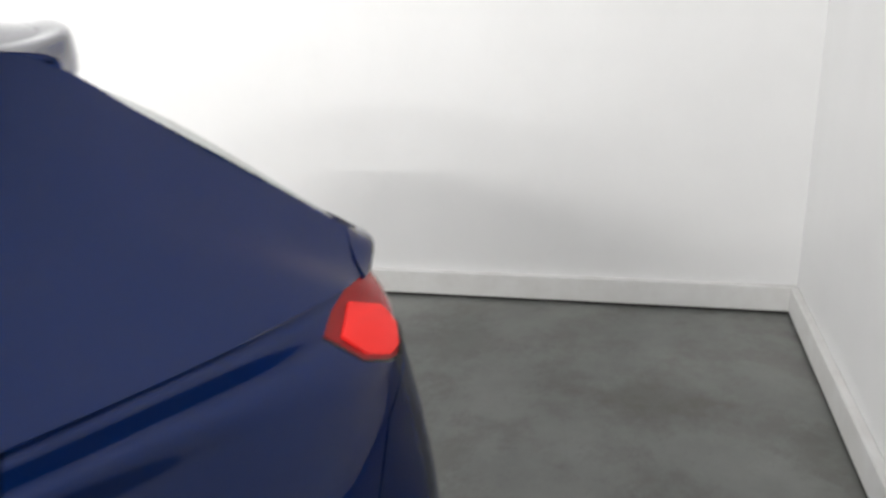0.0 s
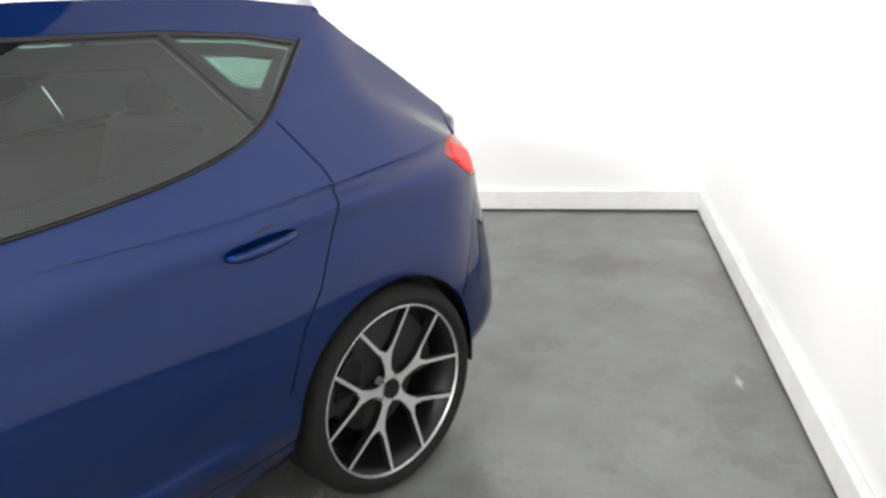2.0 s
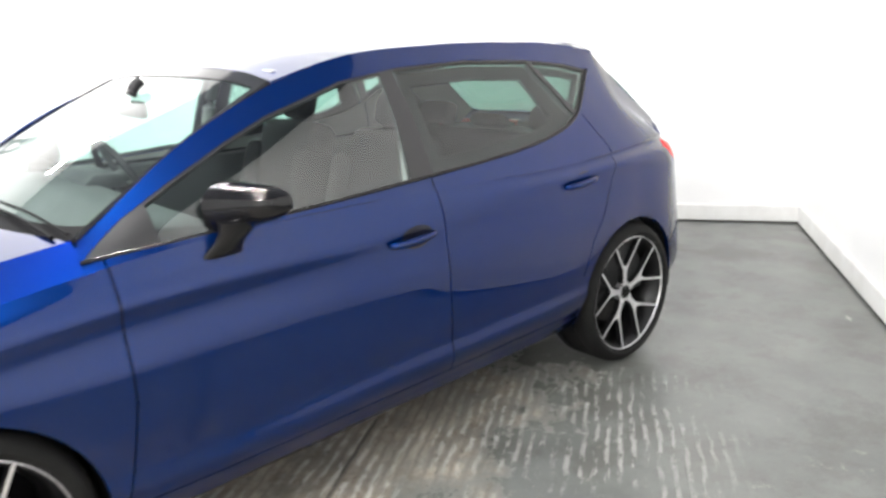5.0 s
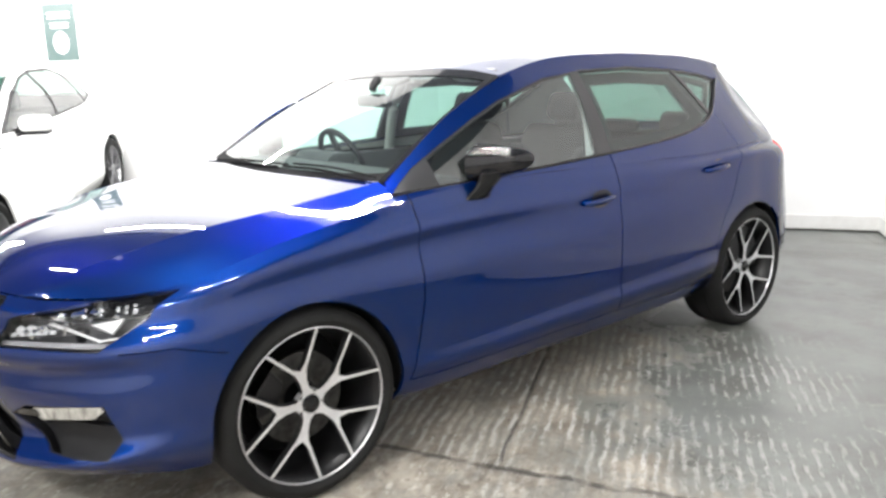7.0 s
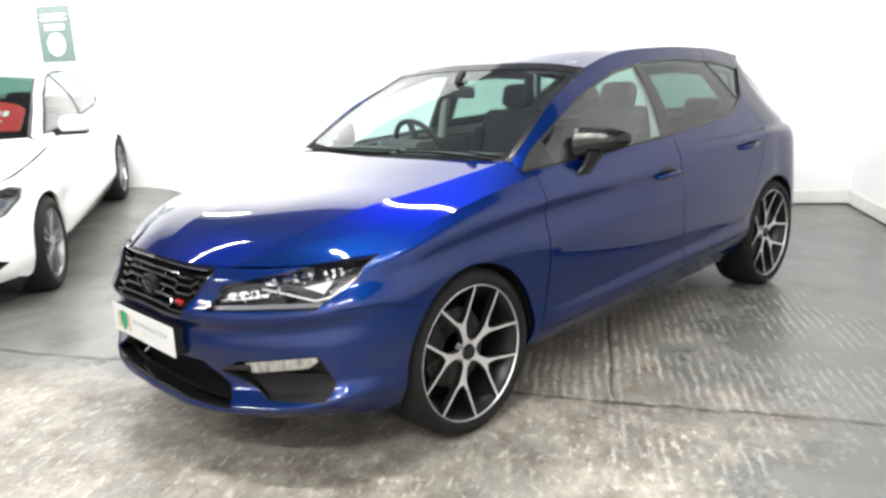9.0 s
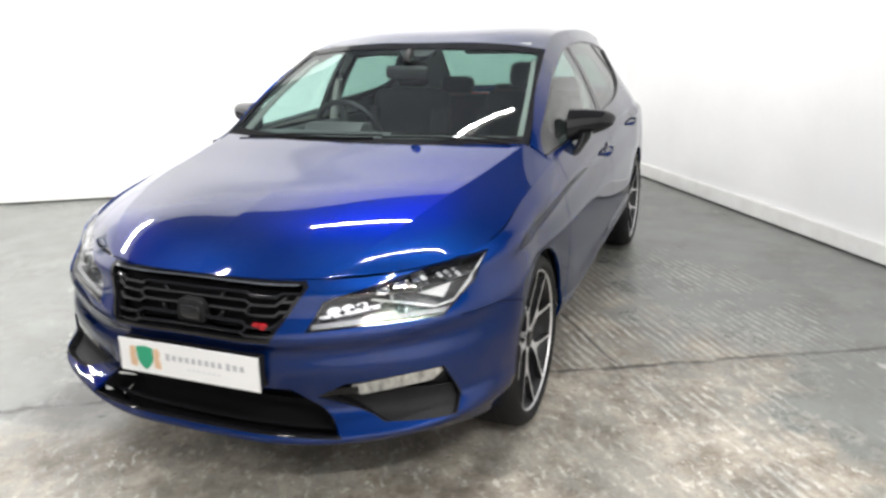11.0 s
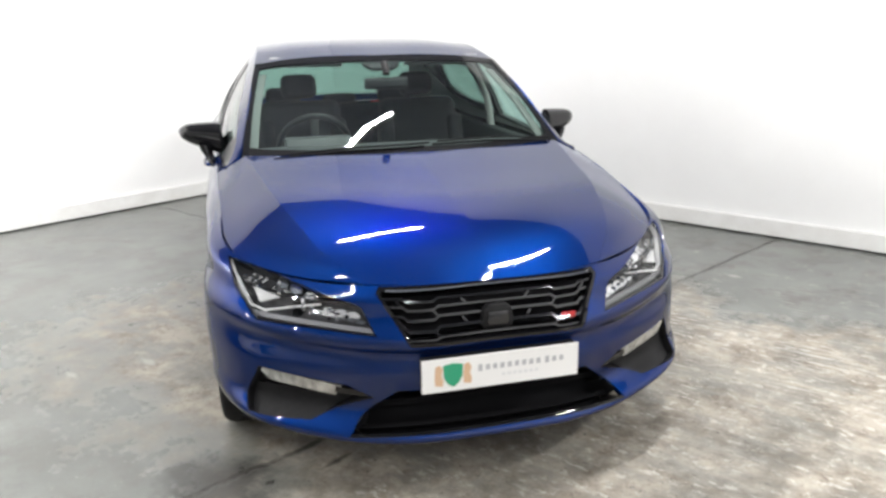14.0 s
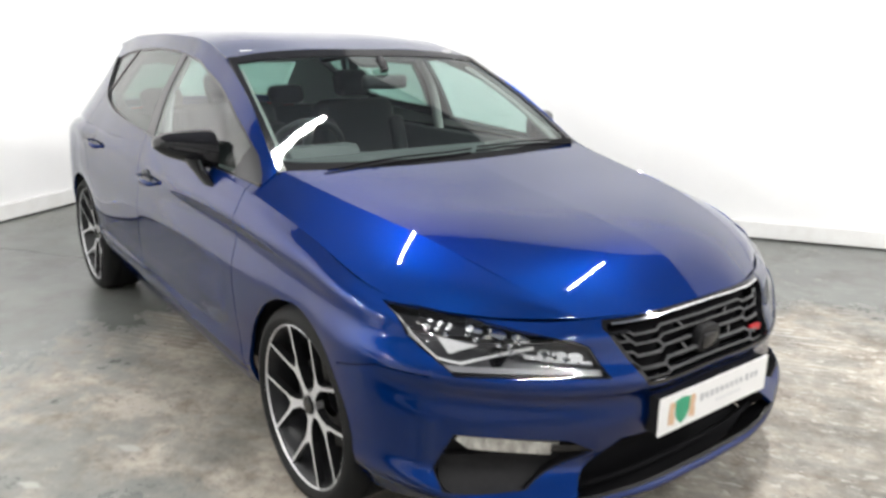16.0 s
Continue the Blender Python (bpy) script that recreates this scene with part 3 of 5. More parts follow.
HEADLAMP = [(.382, .595), (.735, .615), (.795, .70), (.808, .784), (.68, .750), (.54, .724), (.418, .676)]
GRILLE = [(-.01, .560), (.285, .563), (.372, .715), (.36, .733), (-.01, .741)]
INTAKE = [(-.01, .262), (.50, .262), (.44, .31), (.355, .405), (-.01, .405)]
FOG = [(.392, .376), (.59, .303), (.785, .313), (.782, .36), (.738, .458), (.47, .420)]
lamp_face, body = cut(body, HEADLAMP, FRONT, nose)
grille_face, body = cut(body, GRILLE, FRONT, nose)
intake_face, body = cut(body, INTAKE, FRONT, nose)
fog_face, body = cut(body, FOG, FRONT, nose)
TAIL = [(1.635, .956), (1.70, .980), (1.79, 1.012), (1.97, 1.002), (1.97, .885), (1.81, .850), (1.765, .866), (1.695, .902)]
tail_face, body = cut(body, TAIL, SIDE, lambda f: f[0][0] > .35 and f[0][1] > 1.5)

# black backing sheet, added to stand for the shade in the panel gaps
inner = moved(body, -.02)
DOOR_A = [(-.885, .96), (-.884, .60), (-.915, .42), (-.945, .315)]
DOOR_B = [(.188, 1.06), (.200, .86), (.203, .318)]
DOOR_C = [(1.175, 1.03), (1.19, .99), (1.152, .90), (1.08, .74), (1.02, .65), (.96, .50)]
SILL_CUT = [(-.945, .315), (.203, .325), (.985, .345)]
for l in (DOOR_A, DOOR_B, DOOR_C, SILL_CUT):
    g, body = strips(body, l, .005, SIDE, flank)
g, body = strips(body, [(-1.87, .612), (-1.74, .622), (-1.60, .585)], .003, SIDE, flank)
g, body = strips(body, [(1.86, .855), (1.74, .78), (1.655, .60), (1.62, .53)], .005, SIDE, lambda f: f[0][0] > .4)


def region(f):
    x, y, z = (sum(v[k] for v in f) / len(f) for k in range(3))

    def right_of(l):
        for (ay, az), (by, bz) in zip(l, l[1:]):
            if min(az, bz) <= z <= max(az, bz):
                return y > ay + (by - ay) * (z - az) / (bz - az)
        return y > (l[0][0] if z > l[0][1] else l[-1][0])

    sill = .315 + (y + .945) * .0155
    if y > -.96 and z < sill and y < 1.2:
        return "sill"
    if not right_of(DOOR_A):
        low = z < .612 if y < -1.87 else z < (.612 + (y + 1.87) * .077 if y < -1.74 else .622 - (y + 1.74) * .264)
        return "front_bumper" if y < -1.5 and (low or x < .78 and y < -1.86) else "front_wing"
    if not right_of(DOOR_B):
        return "front_door"
    if not right_of(DOOR_C):
        return "rear_door"
    if y > 1.6 and z < .86 and (y > 1.86 or z < .78 + (y - 1.74) * .62 if y > 1.74 else z < .60 + (y - 1.655) * 2.1):
        return "rear_bumper"
    if y > 1.8 and x < .62:
        return "tailgate"
    return "rear_quarter"


panels = {}
for f in body:
    panels.setdefault(region(f), []).append(f)
shell("inner_shell", inner + mirrored(inner), VOID, car, 0, "black backing added so the shut lines read dark")
doors = {}
for key in ("front_bumper", "rear_bumper", "tailgate"):
    doors[key] = shell(key, panels[key] + mirrored(panels[key]), PAINT, car)
for key in ("front_wing", "front_door", "rear_door", "rear_quarter", "sill"):
    doors[key, 1] = shell(key, panels[key], PAINT, car)
    doors[key, -1] = shell(key, mirrored(panels[key]), PAINT, car)

other = lambda l: [(-x, y, z) for x, y, z in l]
inner_hood = polys_of(*calm(*loft([HK, HM, HC], 60, 30, u0=-.002), 40))
outer_hood = polys_of(*calm(*loft([HE, HO, HK], 60, 16, v0=-.02, u0=-.002), 10))
doors["bonnet"] = shell("bonnet", None, PAINT, car, .012, groups=[inner_hood, mirrored(inner_hood), outer_hood, mirrored(outer_hood)])

# windows, pillars and roof
house = polys_of(*loft([G0, G1, G2], 140, 44))
DLO = [(-.955, .944), (.11, 1.012), (.50, 1.033), (.80, 1.066), (.97, 1.102), (1.065, 1.142), (1.135, 1.192), (1.285, 1.312), (1.13, 1.345), (.90, 1.368), (.55, 1.382),
       (.217, 1.370), (-.04, 1.338), (-.334, 1.256), (-.49, 1.194), (-.654, 1.118), (-.81, 1.038)]
PANE_F = [(-.74, .968), (.105, 1.021), (.135, 1.354), (-.04, 1.330), (-.334, 1.248), (-.49, 1.186), (-.654, 1.110), (-.745, 1.064)]
PANE_R = [(.205, 1.026), (.50, 1.042), (.80, 1.075), (.965, 1.110), (1.048, 1.147), (.902, 1.360), (.55, 1.374), (.19, 1.361)]
PANE_Q = [(1.070, 1.158), (1.122, 1.196), (1.262, 1.308), (1.125, 1.337), (.925, 1.358)]
frame_part, house = cut(house, DLO, SIDE)
panes = {}
for key, outline in (("front", PANE_F), ("rear", PANE_R), ("quarter", PANE_Q)):
    panes[key], frame_part = cut(frame_part, outline, SIDE)
INNER_R = [(.27, 1.078), (.50, 1.086), (.78, 1.112), (.89, 1.138), (.925, 1.16), (.845, 1.312), (.55, 1.328), (.262, 1.320)]
INNER_Q = [(1.085, 1.205), (1.118, 1.226), (1.205, 1.294), (1.11, 1.312), (1.0, 1.322)]
_, trim_r = cut(panes["rear"], INNER_R, SIDE)
_, trim_q = cut(panes["quarter"], INNER_Q, SIDE)
for l in ([(1.10, 1.14), (1.175, 1.015), (1.19, .95)], [(.188, 1.03), (.188, .97)], [(-.885, .97), (-.885, .92)]):
    g, house = strips(house, l, .005, SIDE)
for s in (1, -1):
    do = (lambda p: p) if s > 0 else mirrored
    shell("side_frame", do(house), PAINT, car, .02)
    shell("pillar_trim", do(moved(house, -.028)), TRIM_GREY, car, 0, "light grey inner pillar trim")
    shell("window_surround", do(moved(frame_part, -.002)), SURROUND, car, .02, "satin black window surround and pillar")
    shell("inner_window_trim", do(moved(trim_r, -.030)), BLACK, doors["rear_door", s], .012, "black inner window trim")
    shell("inner_window_trim", do(moved(trim_q, -.030)), BLACK, doors["rear_quarter", s], .012, "black inner window trim")
    for key, owner, mat in (("front", "front_door", GLASS_SIDE), ("rear", "rear_door", GLASS_DARK), ("quarter", "rear_quarter", GLASS_DARK)):
        w = shell("window", do(moved(panes[key], -.006)), mat, doors[owner, s], 0, "tinted side window" if mat is GLASS_SIDE else "dark tinted privacy window")
        w.visible_shadow = False



def settle(polys, points, axes=SIDE):
    """The points of a surface that lie nearest to places given in two of its axes."""
    cloud = np.array([v for f in polys for v in f])
    return [tuple(cloud[np.argmin(((cloud[:, list(axes)] - np.array(p)) ** 2).sum(axis=1))]) for p in points]


low_edge = [(y, z) for y, z in zip(np.interp(np.linspace(0, 1, 40), np.linspace(0, 1, 8), [p[0] for p in DLO[:8]]), np.interp(np.linspace(0, 1, 40), np.linspace(0, 1, 8), [p[1] for p in DLO[:8]]))]
for s in (1, -1):
    run = [(s * (v[0] + .002 * v[3]), v[1], v[2] + .002 * v[5]) for v in settle(frame_part, low_edge)]
    for _ in range(6):
        run[1:-1] = [tuple((a + 2 * b + c) / 4 for a, b, c in zip(p, q, r)) for p, q, r in zip(run, run[1:], run[2:])]
    tube("belt_strip", run, .006, BLACK_GLOSS, car, "gloss black strip under the side windows")

C0 = line("0 -.265 1.388, 0 -.05 1.432, 0 .45 1.468, 0 .85 1.468, 0 1.2 1.456, 0 1.45 1.437")
C1 = line(".38 -.262 1.381, .41 -.05 1.426, .41 .45 1.461, .41 .85 1.460, .40 1.2 1.446, .36 1.45 1.426")
C2 = line(".575 -.262 1.352, .605 -.05 1.404, .594 .45 1.442, .578 .85 1.440, .568 1.2 1.420, .573 1.375 1.388")
C2[0] = (.628, -.27, 1.352)
roof = polys_of(*loft([C2, C1, C0, other(C1), other(C2)], 70, 48))
doors["roof"] = shell("roof", roof, PAINT, car, .02)
headliner = moved(roof, -.03)
shell("headlining", headliner, DASH, car, 0, "dark cloth headlining")
S0 = line("0 1.452 1.440, .3 1.44 1.435, .46 1.40 1.415, .556 1.30 1.406")
S1 = line("0 1.515 1.434, .3 1.50 1.428, .49 1.445 1.410, .573 1.396 1.391")
S2 = line("0 1.51 1.372, .3 1.495 1.368, .49 1.445 1.355, .578 1.402 1.370")
S3 = line("0 1.45 1.370, .3 1.44 1.366, .49 1.41 1.352, .577 1.385 1.372")
spoiler = polys_of(*loft([S0, S1, S2, S3], 40, 24))
spoiler.append([(*p, 1.0, 0.0, 0.0) for p in (S3[-1], S2[-1], S1[-1], S0[-1])])
shell("roof_spoiler", spoiler + mirrored(spoiler), PAINT, car, .01)

W0 = line("0 -1.035 .962, .25 -1.03 .964, .50 -.995 .97, .64 -.955 .978, .728 -.918 .990")
W1 = line("0 -.68 1.185, .25 -.672 1.182, .48 -.645 1.18, .60 -.628 1.179, .682 -.610 1.181")
W2 = line("0 -.27 1.386, .25 -.268 1.384, .45 -.262 1.374, .54 -.265 1.363, .625 -.275 1.35")
across_car = lambda l: other(l)[:0:-1] + l
screen = polys_of(*calm(*loft([across_car(l) for l in (W0, W1, W2)], 90, 40), 8))
scr = shell("windscreen", screen, GLASS, car, 0, "clear tinted windscreen")
scr.visible_shadow = False
for s in (1, -1):
    band = polys_of(*loft([W0, W1, W2], 8, 40, u0=.958))
    band = moved(band, .005)
    shell("windscreen_edge", band if s > 0 else mirrored(band), BLACK_GLOSS, car, .01, "black glazing edge")
band = moved(polys_of(*loft([W0, W1, W2], 40, 6, v0=.93)), .003)
shell("windscreen_edge", band + mirrored(band), BLACK_GLOSS, car, .01, "black glazing edge along the roof")
cowl = moved(polys_of(*loft([W0, W1, W2], 40, 6, v1=.085)), .004)
shell("cowl", cowl + mirrored(cowl), VOID, car, .02, "black plastic cowl under the windscreen")

# tailgate glass
B0 = line(".63 1.82 1.06, .61 1.85 1.040, .3 1.925 1.040, 0 1.94 1.040")
B1 = line(".587 1.50 1.296, .56 1.540 1.272, .3 1.60 1.283, 0 1.615 1.288")
B2 = line(".555 1.36 1.38, .54 1.40 1.365, .3 1.44 1.37, 0 1.45 1.375")
back = polys_of(*loft([B0, B1, B2], 40, 24))
w = shell("rear_window", back + mirrored(back), GLASS_DARK, doors["tailgate"], 0, "dark tinted rear window")
w.visible_shadow = False
L0 = line(".705 1.80 .986, .668 1.84 .981, .4 1.92 .985, 0 1.945 .985")
LM = line(".667 1.803 1.021, .65 1.85 1.018, .38 1.925 1.02, 0 1.948 1.02")
L1 = line(".632 1.818 1.060, .61 1.85 1.046, .35 1.905 1.042, 0 1.925 1.042")
low = polys_of(*loft([L0, LM, L1], 30, 10))
shell("tailgate_lip", low + mirrored(low), PAINT, doors["tailgate"], .01)


# ---- wheels ----
def wheel(phase):
    """One alloy wheel with a low tyre: five Y spokes, brake disc and caliper behind. Its axis is x, its outer face at x = 0."""
    top = new("wheel")
    turn = Matrix.Rotation(radians(90), 4, "Y")
    bm = bmesh.new()
    lathe(bm, [(.2595, -.005), (.268, .006), (.283, .012), (.300, .008), (.315, -.008), (.3235, -.03), (.3245, -.06), (.3245, -.065), (.3205, -.066), (.3205, -.073), (.3245, -.074),
               (.3255, -.115), (.3245, -.150), (.3205, -.151), (.3205, -.158), (.3245, -.159), (.3235, -.195), (.315, -.215), (.29, -.23), (.257, -.225), (.250, -.2), (.250, -.02)], 72, turn, closed=True)
    part("tyre", bm, RUBBER, top, "low black tyre", smooth=35)
    bm = bmesh.new()
    lathe(bm, [(.2575, -.006), (.248, -.014), (.234, -.05), (.221, -.09), (.219, -.2), (.230, -.21), (.250, -.215)], 72, turn)
    part("rim", bm, DARK_ALLOY, top, "black inner rim", smooth=40)
    bm = bmesh.new()
    lathe(bm, [(.2575, -.014), (.2575, -.002), (.2600, .001), (.2635, -.001), (.2645, -.008)], 72, turn)
    part("rim_lip", bm, ALLOY, top, "bright machined rim lip", smooth=40)
    half = radians(21)

    def spot(r, a):
        return r * math.cos(a), r * math.sin(a)

    def across(p, d, w):
        return p[0] - d[1] * w, p[1] + d[0] * w

    for k in range(5):
        c = radians(phase + 72 * k)
        axis = (math.cos(c), math.sin(c))
        root, fork = spot(.030, c), spot(.100, c)
        ends = [spot(.2565, c + half), spot(.2565, c - half)]
        dirs = []
        for e in ends:
            l = math.hypot(e[0] - fork[0], e[1] - fork[1])
            dirs.append(((e[0] - fork[0]) / l, (e[1] - fork[1]) / l))
        on = lambda i, d: (fork[0] + dirs[i][0] * d, fork[1] + dirs[i][1] * d)
        ring = [across(root, axis, .024), across(spot(.058, c), axis, .0125), across(spot(.088, c), axis, .0135),
                across(on(0, .03), dirs[0], .0068), across(ends[0], dirs[0], .0048),
                across(ends[0], dirs[0], -.0048), across(on(0, .05), dirs[0], -.0046),
                spot(.126, c),
                across(on(1, .05), dirs[1], .0046), across(ends[1], dirs[1], .0048),
                across(ends[1], dirs[1], -.0048), across(on(1, .03), dirs[1], -.0068),
                across(spot(.088, c), axis, -.0135), across(spot(.058, c), axis, -.0125), across(root, axis, -.024)]
        bm = bmesh.new()
        face = lambda p: -.030 + .027 * (math.hypot(*p) / .25) ** 1.6
        front = [bm.verts.new((face(p), p[0], p[1])) for p in ring]
        back = [bm.verts.new((face(p) - .026, p[0] * .99, p[1] * .99)) for p in ring]
        n = len(ring)
        for ids in ((0, 1, 13, 14), (1, 2, 12, 13), (2, 7, 12), (2, 3, 6, 7), (3, 4, 5, 6), (7, 8, 11, 12), (8, 9, 10, 11)):
            bm.faces.new([front[i] for i in ids])
        for i in range(n):
            j = (i + 1) % n
            bm.faces.new((front[j], front[i], back[i], back[j])).material_index = 1
        bmesh.ops.recalc_face_normals(bm, faces=bm.faces)
        part("spoke", bm, [ALLOY, DARK_ALLOY], top, "machined Y spoke with black flanks")
    bm = bmesh.new()
    lathe(bm, [(.031, -.036), (.031, -.024), (.029, -.021), (.022, -.020), (.001, -.0195)], 28, turn)
    part("hub_cap", bm, BLACK_GLOSS, top, "black hub cap", smooth=30)
    bm = bmesh.new()
    lathe(bm, [(.048, -.055), (.048, -.030), (.036, -.028), (.030, -.030)], 30, turn)
    part("hub", bm, ALLOY, top, "machined hub face", smooth=30)
    for k in range(5):
        a = radians(phase + 36 + 72 * k)
        bm = bmesh.new()
        lathe(bm, [(.0085, -.040), (.0085, -.0295), (.006, -.0285), (.001, -.0285)], 12, Matrix.Translation((0, .0395 * math.cos(a), .0395 * math.sin(a))) @ turn)
        part("wheel_bolt", bm, DARK_ALLOY, top)
    bm = bmesh.new()
    lathe(bm, [(.06, -.10), (.155, -.10), (.155, -.125), (.06, -.125)], 48, turn, closed=True)
    part("brake_disc", bm, STEEL, top, "grey steel brake disc", smooth=30)
    bm = bmesh.new()
    a0 = radians(160)
    ring = [spot(.10, a0 - .45), spot(.168, a0 - .5), spot(.175, a0), spot(.168, a0 + .5), spot(.10, a0 + .45), spot(.09, a0)]
    prism(bm, ring, -.14, -.075, (1, 2), 0, .006)
    part("caliper", bm, DARK_ALLOY, top, "dark brake caliper")
    bm = bmesh.new()
    lathe(bm, [(.23, -.20), (.06, -.19), (.02, -.19)], 40, turn)
    part("back_plate", bm, VOID, top)
    return top


base_wheel = wheel(-110)
base_wheel.matrix_world = pose(.872, -1.318, .3245)
base_wheel.parent = car
for px, py, flip, spin in ((.876, 1.330, 0, -10), (-.872, -1.318, 180, 20), (-.872, 1.318, 180, -8)):
    w = copy_thing(base_wheel, pose(px, py, .3245, spin, 0, flip))
    w.parent = car

for py, pr in ((-1.322, .350), (1.322, .357)):
    for s in (1, -1):
        bm = bmesh.new()
        n = 26
        prof = [(s * .50, .0), (s * .86, .0)]
        rings = [[bm.verts.new((x, py + pr * math.cos(a), .325 + pr * math.sin(a))) for a in (radians(-8 + 196 * k / n) for k in range(n + 1))] for x, _ in prof]
        for k in range(n):
            bm.faces.new((rings[0][k], rings[0][k + 1], rings[1][k + 1], rings[1][k]))
        part("wheel_arch_liner", bm, BLACK, car, "black felt wheel arch liner", smooth=40)
        bm = bmesh.new()
        box(bm, (min(s * .48, s * .50), py - .35, .24), (max(s * .48, s * .50), py + .35, .69))
        part("inner_arch", bm, VOID, car)
bm = bmesh.new()
box(bm, (-.70, -.93, .20), (.70, .93, .26), .02)
box(bm, (-.48, -1.95, .19), (.48, 1.9, .25), .02)
part("underbody", bm, VOID, car, "black underbody tray")
# added black block that fills the engine bay, so openings stay dark
bm = bmesh.new()
box(bm, (-.62, -1.93, .24), (.62, -1.72, .66), .02)
part("bay_filler", bm, VOID, car, "black block added behind the grille against see-through")
bm = bmesh.new()
box(bm, (-.74, -.98, .25), (.74, -.93, .92))
part("bulkhead", bm, VOID, car)

# ---- lamps, grille and plate ----
for s in (1, -1):
    do = (lambda p: p) if s > 0 else mirrored
    lamp = shell("headlight", do(moved(lamp_face, -.05)), HOUSING, car, 0, "dark headlight housing with chrome reflectors")
    lens = shell("lens", do(moved(lamp_face, -.003)), LENS, lamp, 0, "clear lens")
    lens.visible_shadow = False
    rim_gap, _ = strips(lamp_face, HEADLAMP + HEADLAMP[:1], .009, FRONT)
    shell("lamp_rim", do(moved(rim_gap, -.004)), BLACK_GLOSS, lamp, .04, "black lamp edge")
    deep = moved(lamp_face, -.022)
    base, _ = strips(deep, [(.395, .602), (.54, .611), (.66, .620), (.74, .626)], .013, FRONT)
    shell("lower_trim", do(base), SATIN, lamp, .02, "satin grey lower trim")
    guide, _ = strips(deep, [(.535, .668), (.60, .655), (.70, .634), (.742, .645), (.775, .70), (.795, .755)], .0055, FRONT)
    shell("light_guide", do(moved(guide, .006)), GUIDE, lamp, .014, "white daytime light strip")
    guide, _ = strips(deep, [(.62, .728), (.70, .742), (.785, .757)], .006, FRONT)
    shell("light_guide", do(moved(guide, .004)), CHROME, lamp, .01, "bright upper strip")
    tri, _ = cut(deep, [(.652, .676), (.715, .655), (.728, .697)], FRONT)
    shell("reflector", do(moved(tri, .004)), GUIDE, lamp, .012, "bright wedge reflector")
    for cx, cz, cr in ((.44, .640, .016), (.475, .648, .014), (.51, .654, .012), (.56, .690, .014), (.60, .703, .014), (.64, .713, .013)):
        bowl, _ = cut(deep, [(cx + cr * 1.25 * math.cos(a), cz + cr * .8 * math.sin(a)) for a in (math.pi * k / 5 for k in range(10))], FRONT)
        if bowl:
            shell("reflector", do(moved(bowl, .001)), CHROME, lamp, .02, "chrome reflector bowl")
    rng = random.Random(7)
    cloud = [v for f in deep for v in f]
    for k in range(44):
        t = rng.random()
        px, pz = ((.42 + .19 * t, .622 + .030 * t + rng.uniform(-.008, .014)) if k < 18 else (.54 + .22 * t, .688 + .040 * t + rng.uniform(-.018, .006)))
        v = min(cloud, key=lambda q: (q[0] - px) ** 2 + (q[2] - pz) ** 2)
        bm = bmesh.new()
        r = rng.uniform(.005, .011)
        tip = bm.verts.new((rng.uniform(-.4, .4) * r, rng.uniform(-.4, .4) * r, r * .8))
        foot = [bm.verts.new((r * rng.uniform(.8, 1.3) * math.cos(a), r * rng.uniform(.6, 1) * math.sin(a), 0)) for a in (0.3, 1.9, 3.4, 5.0)]
        for i in range(4):
            bm.faces.new((foot[i], foot[(i + 1) % 4], tip))
        m = Vector((v[3], v[4], v[5])).to_track_quat("Z", "Y").to_matrix().to_4x4()
        m.translation = Vector(v[:3]) + Vector(v[3:]) * .004
        bmesh.ops.transform(bm, matrix=m, verts=bm.verts)
        if s < 0:
            bmesh.ops.transform(bm, matrix=Matrix.Diagonal((-1, 1, 1, 1)), verts=bm.verts)
        part("reflector_facet", bm, CHROME, lamp, "small chrome facet")
    facets, _ = strips(deep, [(.41, .622), (.47, .634), (.55, .646)], .012, FRONT)
    shell("reflector", do(moved(facets, .003)), CHROME, lamp, .015, "chrome reflector strip")

    tail = shell("tail_light", do(moved(tail_face, -.004)), RED_LENS, car, .02, "red tail light")
    core, _ = cut(tail_face, [(1.672, .948), (1.73, .972), (1.80, .945), (1.83, .90), (1.815, .872), (1.775, .876), (1.71, .908)], SIDE)
    shell("reflector", do(moved(core, .0005)), RED_CORE_GLOW, tail, .004, "red reflector brightened by an added glow")
    shell("lamp_back", do(moved(tail_face, -.035)), VOID, tail)
    dark, _ = strips(tail_face, [(1.635, .956), (1.695, .902), (1.765, .868), (1.81, .853), (1.95, .883)], .007, SIDE)
    shell("lower_edge", do(moved(dark, .001)), BLACK_GLOSS, tail, .006)

    fog = shell("fog_recess", do(moved(fog_face, -.05)), BLACK, car, 0, "black bumper recess")
    wall_, _ = strips(fog_face, FOG + FOG[:1], .006, FRONT)
    shell("recess_edge", do(moved(wall_, -.003)), BLACK, fog, .05)
    light, rest = cut(fog_face, [(.492, .412), (.512, .376), (.708, .414), (.735, .440), (.728, .455)], FRONT)
    shell("fog_light", do(moved(light, -.006)), FOGLENS, fog, .03, "clear fog light strip")
    wing, _ = strips(fog_face, [(.395, .384), (.50, .398)], .020, FRONT)
    shell("trim_blade", do(moved(wing, -.004)), BLACK_GLOSS, fog, .02, "gloss black trim blade")
    panel, _ = cut(rest, [(.43, .370), (.595, .310), (.778, .319), (.774, .36), (.745, .43), (.51, .374)], FRONT)
    shell("grid", do(moved(panel, -.028)), BLACK, fog, .015)

